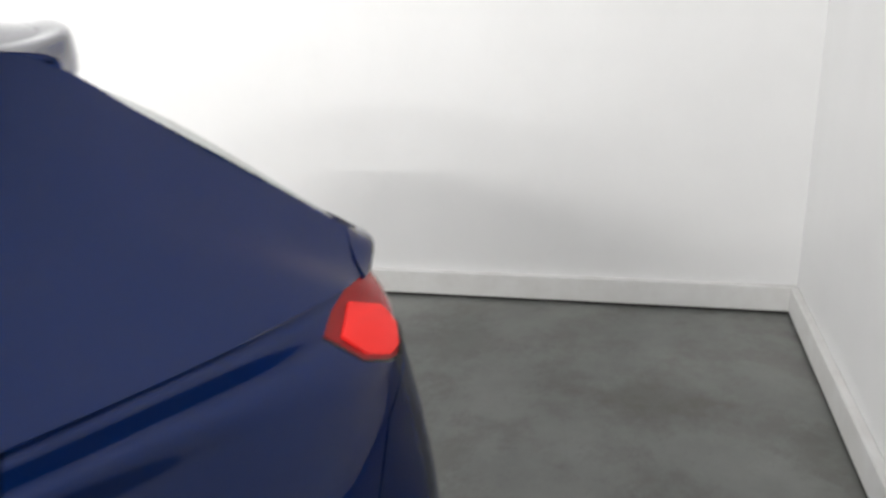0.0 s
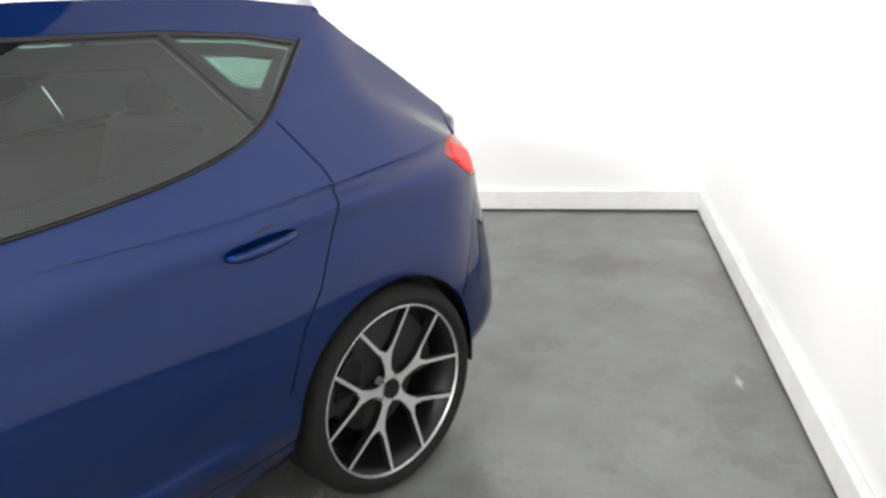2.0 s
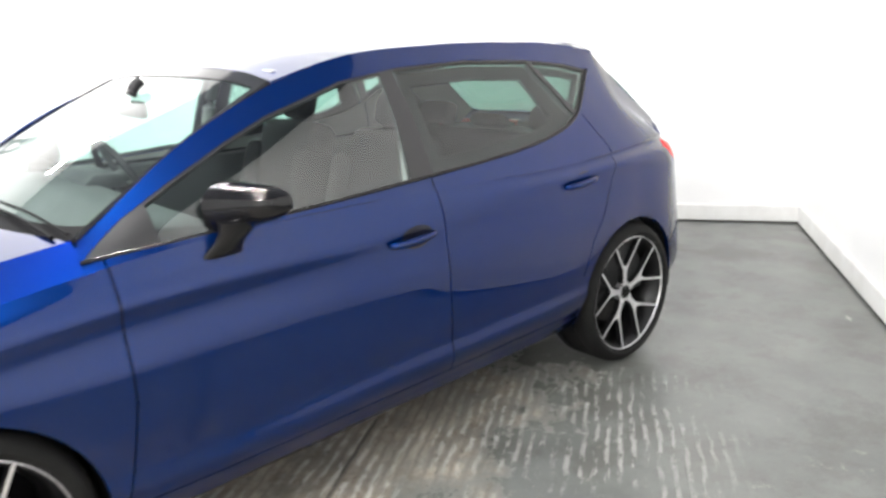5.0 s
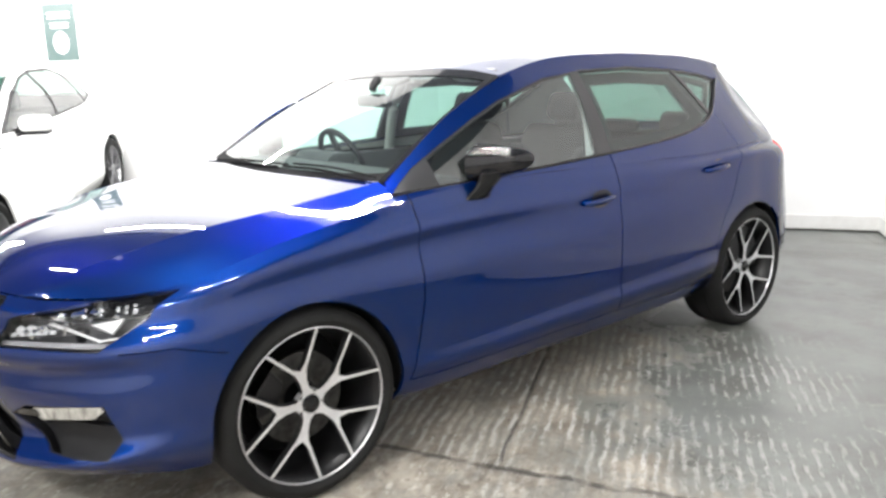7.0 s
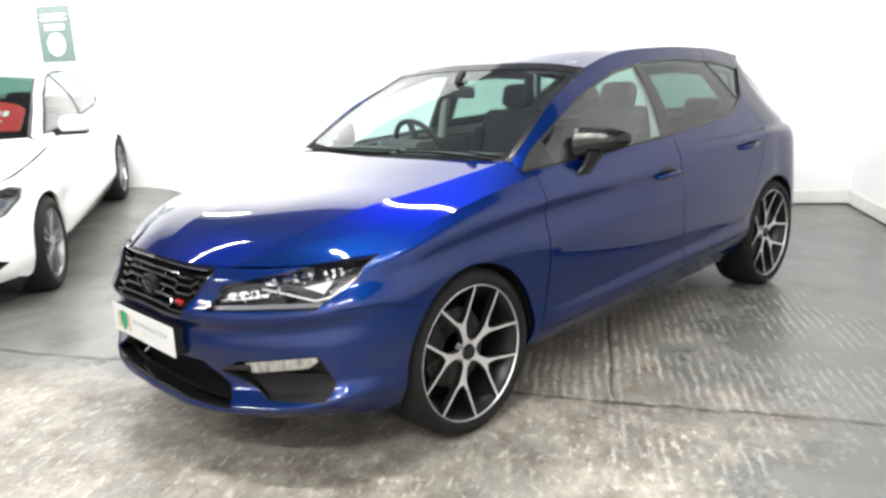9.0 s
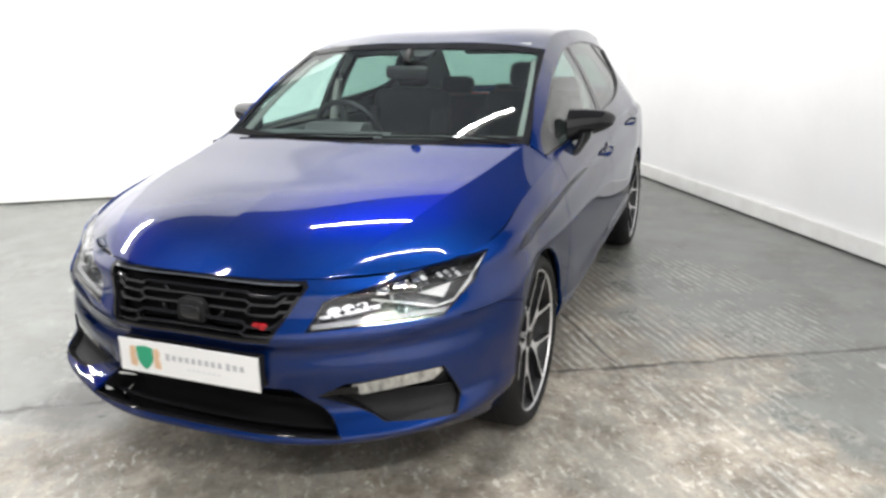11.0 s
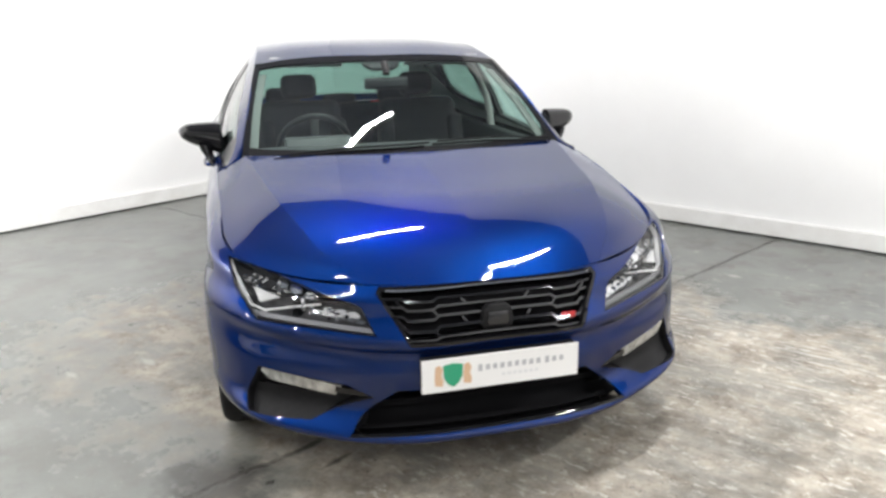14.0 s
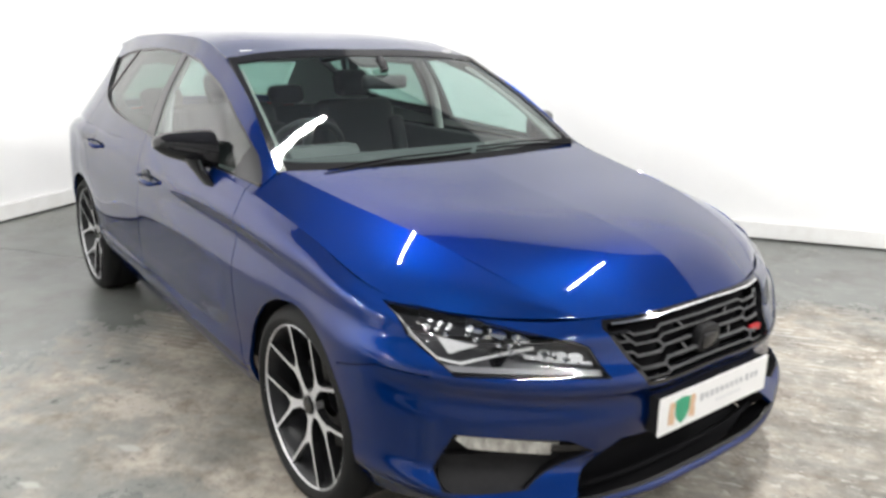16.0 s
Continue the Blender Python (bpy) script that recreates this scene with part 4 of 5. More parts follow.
full = lambda p: p + mirrored(p)
grille = shell("grille", full(moved(grille_face, -.06)), VOID, car, 0, "gloss black honeycomb grille")
ring, _ = strips(grille_face, [(-.01, .565), (.282, .568), (.366, .714), (.355, .729), (-.01, .736)], .013, FRONT)
shell("grille_frame", full(moved(ring, -.001)), BLACK_GLOSS, grille, .05, "gloss black grille frame")
ring, _ = strips(grille_face, [(-.01, .728), (.34, .722)], .004, FRONT)
shell("chrome_line", full(moved(ring, .001)), CHROME, grille, .006, "thin chrome line")
for k, z in enumerate((.594, .622, .650, .678, .704)):
    shift = .011
    zig = [(.0, z), (.185, z), (.205, z - shift), (.285, z - shift), (.30, z), (.37, z)]
    bar, _ = strips(grille_face, zig, .0075, FRONT)
    shell("grille_bar", full(moved(bar, -.012)), GRILLE_BAR, grille, .022, "dark glossy grille bar")
for x0, zs in ((.19, (.594, .650)), (.30, (.622, .678)), (.095, (.622, .678))):
    for z in zs:
        bar, _ = strips(grille_face, [(x0, z), (x0 + .016, z + .028 - .011)], .007, FRONT)
        shell("grille_link", moved(bar, -.012), GRILLE_BAR, grille, .022)
        shell("grille_link", mirrored(moved(bar, -.012)), GRILLE_BAR, grille, .022)
bm = bmesh.new()
prism(bm, [(-.046, .590), (.046, .590), (.054, .610), (.046, .655), (.028, .668), (-.028, .668), (-.046, .655), (-.054, .610)], -2.150, -2.12, (0, 2), 1, .006)
part("emblem_base", bm, BLACK, grille, "plain dark emblem block", smooth=30)
bm = bmesh.new()
prism(bm, [(-.032, .602), (.032, .602), (.037, .616), (.032, .648), (-.032, .648), (-.037, .616)], -2.154, -2.148, (0, 2), 1, .003)
part("emblem", bm, GRILLE_BAR, grille, "plain dark emblem plate", smooth=30)
bm = bmesh.new()
for dx in (0, .026):
    prism(bm, [(.216 + dx, .597), (.236 + dx, .597), (.242 + dx, .614), (.222 + dx, .614)], -2.150, -2.136, (0, 2), 1, .002)
part("red_badge", bm, RED_BADGE, grille, "small red badge")

intake = shell("lower_intake", full(moved(intake_face, -.10)), VOID, car, 0, "black lower air intake")
wall_, _ = strips(intake_face, INTAKE + INTAKE[:1], .008, FRONT)
wall_ = [f for f in wall_ if f[0][0] > .001]
shell("intake_edge", full(moved(wall_, -.004)), BLACK, intake, .09)
for z in (.30, .335, .37):
    bar, _ = strips(intake_face, [(0, z), (.48, z)], .008, FRONT)
    shell("intake_bar", full(moved(bar, -.05)), VOID, intake, .03)
lip, _ = strips(intake_face, [(0, .268), (.495, .268)], .006, FRONT)
shell("splitter_line", full(moved(lip, -.001)), BLACK_GLOSS, intake, .01, "thin trim line along the splitter")

PLATE_Y = -2.190
plate = new("number_plate")
plate.parent = car
bm = bmesh.new()
box(bm, (-.255, PLATE_Y + .004, .418), (.255, PLATE_Y + .05, .523), .004)
part("plate_holder", bm, BLACK, plate, "black plate holder")
bm = bmesh.new()
box(bm, (-.26, PLATE_Y, .4145), (.26, PLATE_Y + .0035, .5255), .0012)
part("plate_board", bm, PLATE_WHITE, plate, "white show plate")
bm = bmesh.new()
prism(bm, [(-.192, .502), (-.16, .508), (-.128, .502), (-.130, .462), (-.143, .440), (-.16, .428), (-.177, .440), (-.190, .462)], PLATE_Y - .0015, PLATE_Y, (0, 2), 1)
part("green_shield", bm, GREEN, plate, "green shield shape")
for s in (1, -1):
    bm = bmesh.new()
    cx = -.16 + s * .046
    prism(bm, [(cx - .012, .438), (cx + .012, .434), (cx + .015, .452), (cx + .008, .47), (cx + .014, .49), (cx + .004, .505), (cx - .01, .50), (cx - .013, .47)], PLATE_Y - .0012, PLATE_Y, (0, 2), 1)
    part("crest_side", bm, TAN, plate, "tan crest shape")
bm = bmesh.new()
for k in range(12):
    x0 = -.078 + k * .0242 + (.006 if k > 8 else 0)
    tall = .0115 if k % 9 == 0 else .009
    box(bm, (x0, PLATE_Y - .0008, .481 - tall), (x0 + .0135, PLATE_Y, .481 + tall))
part("text_bar", bm, INK, plate, "grey letter-sized bars")
bm = bmesh.new()
for k in range(7):
    x0 = .0 + k * .0185
    box(bm, (x0, PLATE_Y - .0008, .446), (x0 + .012, PLATE_Y, .455))
part("text_bar", bm, INK_PALE, plate, "small pale bars")

# ---- mirrors, handles, wipers ----
for s in (1, -1):
    mir = new("door_mirror")
    mir.parent = doors["front_door", s]
    bm = bmesh.new()
    rows_ = []
    n, m_ = 26, 28
    for i in range(n + 1):
        t = i / n
        close = min(1, t / .06) ** .5 * (1 - max(0, (t - .68) / .32) ** 2.6) ** .55
        top_z, low_z = 1.106 - .016 * t * t, .950 + .076 * t
        fore, aft = .086 * (1 - .38 * t), .046 * (1 - .35 * t)
        cy, cz = -.545 + .085 * t, (top_z + low_z) / 2
        ring = []
        for k in range(m_):
            a = 2 * math.pi * k / m_
            c, d = math.cos(a), math.sin(a)
            yy = math.copysign(abs(c) ** .75, c) * (aft if c > 0 else fore) * close
            ring.append(bm.verts.new((s * (.802 + .206 * t), cy + yy, cz + (top_z - low_z) / 2 * close * math.copysign(abs(d) ** .8, d))))
        rows_.append(ring)
    for p, q in zip(rows_, rows_[1:]):
        for k in range(m_):
            bm.faces.new((p[k], p[(k + 1) % m_], q[(k + 1) % m_], q[k]))
    bmesh.ops.remove_doubles(bm, verts=bm.verts, dist=.0005)
    part("mirror_cap", bm, BLACK_GLOSS, mir, "gloss black mirror cap", smooth=60)
    bm = bmesh.new()
    r = bmesh.ops.create_uvsphere(bm, u_segments=20, v_segments=8, radius=1)
    for v in r["verts"]:
        v.co = Vector((s * (.900 + .074 * v.co.x), -.462 + .006 * v.co.y + .027 * v.co.x, 1.046 + .044 * v.co.z))
    part("mirror_glass", bm, MIRROR, mir, "mirror glass", smooth=60)
    bm = bmesh.new()
    rings = []
    for ax, ay, az, rx, ry in ((.852, -.592, .912, .014, .062), (.860, -.588, .930, .020, .054), (.872, -.575, .955, .022, .046), (.884, -.562, .980, .026, .052), (.892, -.555, 1.01, .030, .058)):
        rings.append([bm.verts.new((s * (ax + rx * math.cos(a)), ay + ry * math.sin(a), az)) for a in (2 * math.pi * k / 16 for k in range(16))])
    for p, q in zip(rings, rings[1:]):
        for k in range(16):
            bm.faces.new((p[k], p[(k + 1) % 16], q[(k + 1) % 16], q[k]))
    bm.faces.new(rings[0])
    bm.faces.new(rings[-1][::-1])
    part("mirror_arm", bm, BLACK_GLOSS, mir, "black mirror arm", smooth=50)

    for key, hy, hz, tilt in (("front_door", .052, .832, -4), ("rear_door", .94, .888, -5)):
        h = new("door_handle")
        h.parent = doors[key, s]
        xw = .8855 if key == "front_door" else .8815
        m = Matrix.Translation((s * xw, hy, hz)) @ Matrix.Rotation(radians(-tilt), 4, "X")
        bm = bmesh.new()
        n = 18
        rings = []
        for k in range(n + 1):
            t = k / n
            y = -.098 + .19 * t
            out = s * (.004 + .030 * max(0, math.sin(math.pi * t)) ** .35)
            hh = .0135 * (1.12 - .24 * t) * (math.sin(math.pi * (t * .96 + .02)) ** .22)
            rings.append([bm.verts.new(m @ Vector((out + s * .009 * math.cos(a), y, .006 + hh * math.sin(a)))) for a in (2 * math.pi * j / 10 for j in range(10))])
        for p, q in zip(rings, rings[1:]):
            for j in range(10):
                bm.faces.new((p[j], p[(j + 1) % 10], q[(j + 1) % 10], q[j]))
        bm.faces.new(rings[0])
        bm.faces.new(rings[-1][::-1])
        part("grab_bar", bm, PAINT, h, "blue grab bar", smooth=50)
        bm = bmesh.new()
        n = 24
        rim_ = [bm.verts.new(m @ Vector((s * .0005, .020 + .066 * math.cos(2 * math.pi * k / n), .006 + .038 * math.sin(2 * math.pi * k / n)))) for k in range(n)]
        mid = bm.verts.new(m @ Vector((s * .002, .022, .008)))
        for k in range(n):
            bm.faces.new((rim_[k], rim_[(k + 1) % n], mid))
        part("handle_bowl", bm, BOWL_SHADE, h, "flat disc with the handle bowl's shade in its colour", smooth=60)

for pts in ([(-.60, -1.005, .985), (-.35, -.99, 1.0), (-.02, -.985, 1.005), (.06, -.98, 1.007)], [(.66, -.955, 1.0), (.40, -.965, 1.015), (.10, -.975, 1.012)]):
    wip = new("wiper")
    wip.parent = car
    tube("wiper_arm", pts, .006, VOID, wip, "black wiper arm", .8)
    tube("wiper_blade", [(p[0] + .03, p[1] + .030, p[2] + .010) for p in pts], .004, VOID, wip, "rubber wiper blade")

# ---- cabin ----
bm = bmesh.new()
prism(bm, [(-.93, .90), (-.90, .955), (-.70, .985), (-.55, .975), (-.47, .93), (-.46, .80), (-.52, .60), (-.93, .55)], -.72, .72, (1, 2), 0, .012)
part("dashboard", bm, DASH, car, "dark grey dashboard", smooth=40)
bm = bmesh.new()
prism(bm, [(-.62, .96), (-.56, 1.015), (-.46, 1.01), (-.44, .95)], -.52, -.20, (1, 2), 0, .012)
part("instrument_hood", bm, DASH, car, "instrument hood", smooth=40)
sw = new("steering_wheel")
sw.parent = car
tilt = Matrix.Translation((-.365, -.40, .945)) @ Matrix.Rotation(radians(-66), 4, "X")
bm = bmesh.new()
rings = []
for k in range(40):
    a = 2 * math.pi * k / 40
    rings.append([bm.verts.new(tilt @ Vector(((.178 + .015 * math.cos(b)) * math.cos(a), (.178 + .015 * math.cos(b)) * math.sin(a), .015 * math.sin(b)))) for b in (2 * math.pi * j / 8 for j in range(8))])
for k in range(40):
    for j in range(8):
        bm.faces.new((rings[k][j], rings[(k + 1) % 40][j], rings[(k + 1) % 40][(j + 1) % 8], rings[k][(j + 1) % 8]))
part("steering_rim", bm, BLACK, sw, "black leather rim", smooth=60)
bm = bmesh.new()
box(bm, (-.07, -.06, -.03), (.07, .05, .02), .02, 3, tilt)
box(bm, (-.17, -.015, -.012), (.17, .015, .008), .004, 2, tilt)
box(bm, (-.018, -.17, -.012), (.018, 0, .008), .004, 2, tilt)
part("steering_hub", bm, DASH, sw, "steering wheel hub and spokes", smooth=40)


def cushion(bm, lo, hi, bevel, m=None):
    box(bm, lo, hi, bevel, 4, m)


for sx in (.36, -.36):
    seat = new("front_seat")
    seat.parent = car
    lean = Matrix.Translation((sx, .22, .55)) @ Matrix.Rotation(radians(-17), 4, "X")
    bm = bmesh.new()
    cushion(bm, (sx - .25, -.32, .40), (sx + .25, .24, .56), .06)
    part("seat_cushion", bm, CLOTH, seat, "dark cloth seat cushion", smooth=60)
    bm = bmesh.new()
    cushion(bm, (-.24, -.03, -.02), (.24, .12, .60), .06, lean)
    cushion(bm, (-.26, -.08, .05), (-.17, .10, .48), .04, lean)
    cushion(bm, (.17, -.08, .05), (.26, .10, .48), .04, lean)
    part("seat_back", bm, CLOTH, seat, "dark cloth seat back", smooth=60)
    bm = bmesh.new()
    cushion(bm, (-.105, -.03, .61), (.105, .07, .755), .045, lean)
    part("headrest", bm, CLOTH, seat, "dark cloth headrest", smooth=60)
bench = new("rear_seat")
bench.parent = car
bm = bmesh.new()
cushion(bm, (-.64, .62, .42), (.64, 1.10, .58), .06)
part("seat_cushion", bm, CLOTH, bench, "dark cloth bench", smooth=60)
lean = Matrix.Translation((0, 1.12, .55)) @ Matrix.Rotation(radians(-20), 4, "X")
bm = bmesh.new()
cushion(bm, (-.62, -.03, -.02), (.62, .10, .50), .05, lean)
part("seat_back", bm, CLOTH, bench, "dark cloth bench back", smooth=60)
for hx in (-.40, 0, .40):
    bm = bmesh.new()
    cushion(bm, (hx - .12, -.02, .51), (hx + .12, .08, .63 if hx else .58), .04, lean)
    part("headrest", bm, CLOTH, bench, "dark cloth headrest", smooth=60)
bm = bmesh.new()
box(bm, (-.60, 1.30, .95), (.60, 1.80, .97), .008)
part("parcel_shelf", bm, DASH, car, "dark parcel shelf")
for s in (1, -1):
    bm = bmesh.new()
    box(bm, (min(s * .72, s * .79), -.90, .28), (max(s * .72, s * .79), 1.75, .955), .02)
    part("door_card", bm, DASH, car, "dark door lining", smooth=40)
    tube("b_pillar_trim", [(s * .765, .16, .95), (s * .72, .17, 1.18), (s * .60, .19, 1.385)], .035, TRIM_GREY, car, "grey pillar trim", .9, 8, .6)
    bm = bmesh.new()
    box(bm, (-.19, -.005, -.07), (.19, .005, .07), .004, 2, pose(s * .36, -.15, 1.355, 70, 0, 0))
    part("sun_visor", bm, TRIM_GREY, car, "light grey sun visor")
for s in (1, -1):
    strip = moved(polys_of(*loft([W0, W1, W2], 6, 30, u0=.915, u1=.968, v0=.07, v1=.93)), -.03)
    shell("a_pillar_trim", strip if s > 0 else mirrored(strip), PALE_TRIM, car, .012, "light grey windscreen pillar trim")
rv = new("rear_view_mirror")
rv.parent = car
bm = bmesh.new()
cushion(bm, (-.112, -.48, 1.225), (.112, -.445, 1.285), .018)
part("mirror_shell", bm, BLACK, rv, "black interior mirror", smooth=50)
bm = bmesh.new()
prism(bm, [(-.10, 1.352), (.10, 1.352), (.085, 1.315), (.055, 1.285), (-.055, 1.285), (-.085, 1.315)], -.385, -.365, (0, 2), 1, .006)
bmesh.ops.transform(bm, matrix=Matrix.Translation((0, -.345, 1.335)) @ Matrix.Rotation(radians(-62), 4, "X") @ Matrix.Translation((0, .375, -1.32)), verts=bm.verts)
part("sensor_cover", bm, BLACK, rv, "black sensor cover at the top of the windscreen", smooth=40)
tube("mirror_stem", [(0, -.46, 1.30), (0, -.44, 1.335), (0, -.42, 1.35)], .02, BLACK, rv)


# ---- the sign on the end wall ----
SIGN_TEAL = material("sign_teal", (.12, .17, .165), .4)
grain(SIGN_TEAL, 4, (.085, .135, .130), (.12, .17, .165))
SIGN_WHITE = material("sign_white", (.85, .86, .86), .4)
sign = tagged(new("wall_sign"), "pale teal notice with a white oval on the wall", "sign")
sign.matrix_world = ROOM @ pose(.002, -8.15, 1.94, 90, 0, 90)
bm = bmesh.new()
box(bm, (-.21, -.30, 0), (.21, .30, .008), .003)
part("board", bm, SIGN_TEAL, sign)
bm = bmesh.new()
disc(bm, 1, 0, 32, Matrix.Translation((.0, -.11, .0095)) @ Matrix.Diagonal((.105, .12, 1, 1)))
part("oval", bm, SIGN_WHITE, sign, "white oval")
for yy, w in ((.20, .15), (.155, .15), (.09, .12), (.055, .12)):
    bm = bmesh.new()
    box(bm, (-w, yy - .010, .008), (w, yy + .010, .0095))
    part("text_bar", bm, SIGN_WHITE, sign)

# ---- the white saloon in the far bay ----
SILVER = material("lamp_silver", (.34, .34, .35), .3, .6)
grain(SILVER, 25, (.22, .22, .23), (.46, .46, .47))
GREY_ALLOY = material("grey_alloy", (.30, .30, .31), .35, .85)
grain(GREY_ALLOY, 40, (.24, .24, .25), (.36, .36, .37))
saloon = tagged(new("saloon_car"), "white four-door saloon with a red screen card", "car")
saloon.matrix_world = pose(-4.51, -1.62, .1, 4.05, 0, 58.6)
T0 = line("0 -2.14 .20, .35 -2.12 .20, .66 -2.0 .21, .82 -1.78 .22, .84 -1.42 .22, .84 -.9 .22, .84 .3 .22, .84 1.0 .23, .83 1.42 .23, .80 1.9 .26, .62 2.3 .30, 0 2.38 .30")
T1 = line("0 -2.20 .30, .35 -2.17 .30, .68 -2.05 .31, .85 -1.80 .32, .895 -1.42 .33, .885 -.9 .30, .885 .3 .31, .89 1.0 .33, .90 1.42 .35, .87 1.9 .38, .68 2.35 .40, 0 2.44 .40")
T2 = line("0 -2.19 .50, .35 -2.155 .50, .68 -2.02 .50, .845 -1.78 .52, .90 -1.42 .54, .88 -.9 .52, .882 .3 .53, .89 1.0 .55, .903 1.42 .57, .87 1.9 .58, .68 2.34 .60, 0 2.43 .60")
T3 = line("0 -2.16 .66, .33 -2.12 .66, .65 -1.97 .67, .81 -1.73 .70, .885 -1.42 .74, .895 -.9 .74, .895 .3 .75, .895 1.0 .77, .89 1.42 .78, .85 1.9 .80, .66 2.28 .82, 0 2.37 .82")
T4 = line("0 -2.06 .80, .31 -2.02 .80, .60 -1.88 .80, .745 -1.66 .82, .81 -1.42 .86, .845 -.9 .92, .855 .3 .96, .845 1.0 .985, .82 1.42 .99, .77 1.9 1.0, .60 2.22 1.02, 0 2.30 1.03")
hull = polys_of(*loft([T0, T1, T2, T3, T4], 120, 34))
for wy in (-1.42, 1.42):
    _, hull = cut(hull, circle(wy, .335, .35, 32), SIDE, flank)
    _, hull = cut(hull, [(wy - .35, 0), (wy + .35, 0), (wy + .34, .335), (wy - .34, .335)], SIDE, flank)
LAMP2 = [(.38, .605), (.46, .588), (.62, .588), (.77, .635), (.825, .705), (.82, .762), (.76, .785), (.58, .752), (.42, .672)]
MOUTH = [(-.01, .50), (.30, .50), (.345, .60), (.325, .715), (-.01, .735)]
LOWER = [(.38, .30), (.70, .315), (.77, .36), (.70, .40), (.42, .385)]
CENTRE = [(-.01, .27), (.34, .28), (.33, .37), (-.01, .375)]
fore = lambda f: f[0][1] < -1.45 and f[0][4] < -.05
lamp2, hull = cut(hull, LAMP2, FRONT, fore)
mouth, hull = cut(hull, MOUTH, FRONT, fore)
lower, hull = cut(hull, LOWER, FRONT, fore)
centre, hull = cut(hull, CENTRE, FRONT, fore)
# the saloon's added black backing, again for shade in the gaps
core2 = moved(hull, -.02)
shell("inner_shell", full(core2), VOID, saloon, 0, "black backing added so the shut lines read dark")
for l in ([(-.95, .95), (-.93, .55), (-.96, .30)], [(.22, 1.0), (.24, .30)], [(1.1, 1.0), (1.13, .85), (1.04, .55)], [(-.96, .30), (1.0, .33)]):
    _, hull = strips(hull, l, .006, SIDE, flank)
shell("body", full(hull), WHITE_PAINT, saloon, .012, "white body panels")
K0 = line("0 -2.05 .805, .30 -2.01 .805, .58 -1.87 .807, .72 -1.66 .828, .785 -1.42 .865, .82 -.9 .925")
K1 = line("0 -1.7 .895, .28 -1.68 .897, .50 -1.58 .90, .62 -1.45 .90, .68 -1.25 .912, .74 -.9 .955")
K2 = line("0 -.98 .985, .25 -.97 .985, .42 -.95 .984, .53 -.925 .982, .62 -.895 .98, .70 -.86 .978")
b2 = polys_of(*loft([K0, K1, K2], 50, 24))
shell("bonnet", full(b2), WHITE_PAINT, saloon, .012)
Q0 = line(".85 -.93 .915, .858 -.3 .94, .858 .3 .958, .85 1.0 .983, .82 1.42 .988, .78 1.75 .995")
Q1 = line(".77 -.88 .962, .785 -.25 1.15, .77 .3 1.19, .755 .9 1.19, .74 1.3 1.15, .74 1.70 1.03")
Q2 = line(".72 -.86 .985, .62 -.10 1.36, .585 .35 1.42, .575 .85 1.41, .60 1.25 1.30, .68 1.68 1.06")
h2 = polys_of(*loft([Q0, Q1, Q2], 90, 30))
SALOON_DLO = [(-.80, .985), (.3, 1.01), (1.0, 1.035), (1.35, 1.09), (1.05, 1.30), (.75, 1.375), (.3, 1.385), (0, 1.345), (-.30, 1.245)]
glass2, h2 = cut(h2, SALOON_DLO, SIDE)
seal, glass2 = strips(glass2, SALOON_DLO + SALOON_DLO[:1], .034, SIDE)
pill, glass2 = strips(glass2, [(.26, 1.40), (.22, 1.0)], .05, SIDE)
pill2, glass2 = strips(glass2, [(.97, 1.34), (1.05, 1.03)], .025, SIDE)
for s in (1, -1):
    do = (lambda p: p) if s > 0 else mirrored
    shell("side_frame", do(h2), WHITE_PAINT, saloon, .02)
    w = shell("window", do(moved(glass2, -.004)), GLASS_SIDE, saloon, 0, "tinted side windows")
    w.visible_shadow = False
    shell("window_seal", do(moved(seal, -.003)), BLACK, saloon, .01, "thin black window seal")
    for piece in (pill, pill2):
        shell("window_pillar", do(moved(piece, -.002)), BLACK, saloon, .01)
    lamp = shell("headlight", do(moved(lamp2, -.05)), SILVER, saloon, 0, "silver headlight with chrome reflectors")
    l_ = shell("lens", do(moved(lamp2, -.003)), LENS, lamp, 0)
    l_.visible_shadow = False
    for cx, cz, cr in ((.52, .655, .035), (.63, .675, .035), (.72, .70, .030)):
        ring, _ = cut(moved(lamp2, -.02), [(cx + cr * 1.2 * math.cos(a), cz + cr * math.sin(a)) for a in (math.pi * k / 7 for k in range(14))], FRONT)
        shell("reflector", do(ring), CHROME, lamp, .02)
    brow, _ = strips(moved(lamp2, -.012), [(.44, .655), (.60, .715), (.74, .752), (.79, .735)], .014, FRONT)
    shell("lamp_brow", do(brow), BLACK, lamp, .02, "black inner brow")
    trim2, _ = strips(lamp2, LAMP2 + LAMP2[:1], .016, FRONT)
    shell("lamp_rim", do(moved(trim2, -.004)), SATIN, lamp, .03)
    vent = shell("bumper_vent", do(moved(lower, -.05)), VOID, saloon, 0, "black bumper vent")
    e_, _ = strips(lower, LOWER + LOWER[:1], .008, FRONT)
    shell("vent_edge", do(moved(e_, -.003)), BLACK, vent, .045)
    e_, _ = strips(lower, [(.44, .345), (.72, .358)], .014, FRONT)
    shell("chrome_blade", do(moved(e_, -.008)), CHROME, vent, .02)
m2 = shell("grille", full(moved(mouth, -.05)), VOID, saloon, 0, "dark grille with chrome bars")
for z in (.565, .635, .70):
    e_, _ = strips(mouth, [(0, z), (.34, z)], .014, FRONT)
    shell("grille_bar", full(moved(e_, -.010)), CHROME, m2, .02)
e_, _ = strips(mouth, [(-.01, .505), (.295, .505), (.338, .60), (.32, .71), (-.01, .73)], .014, FRONT)
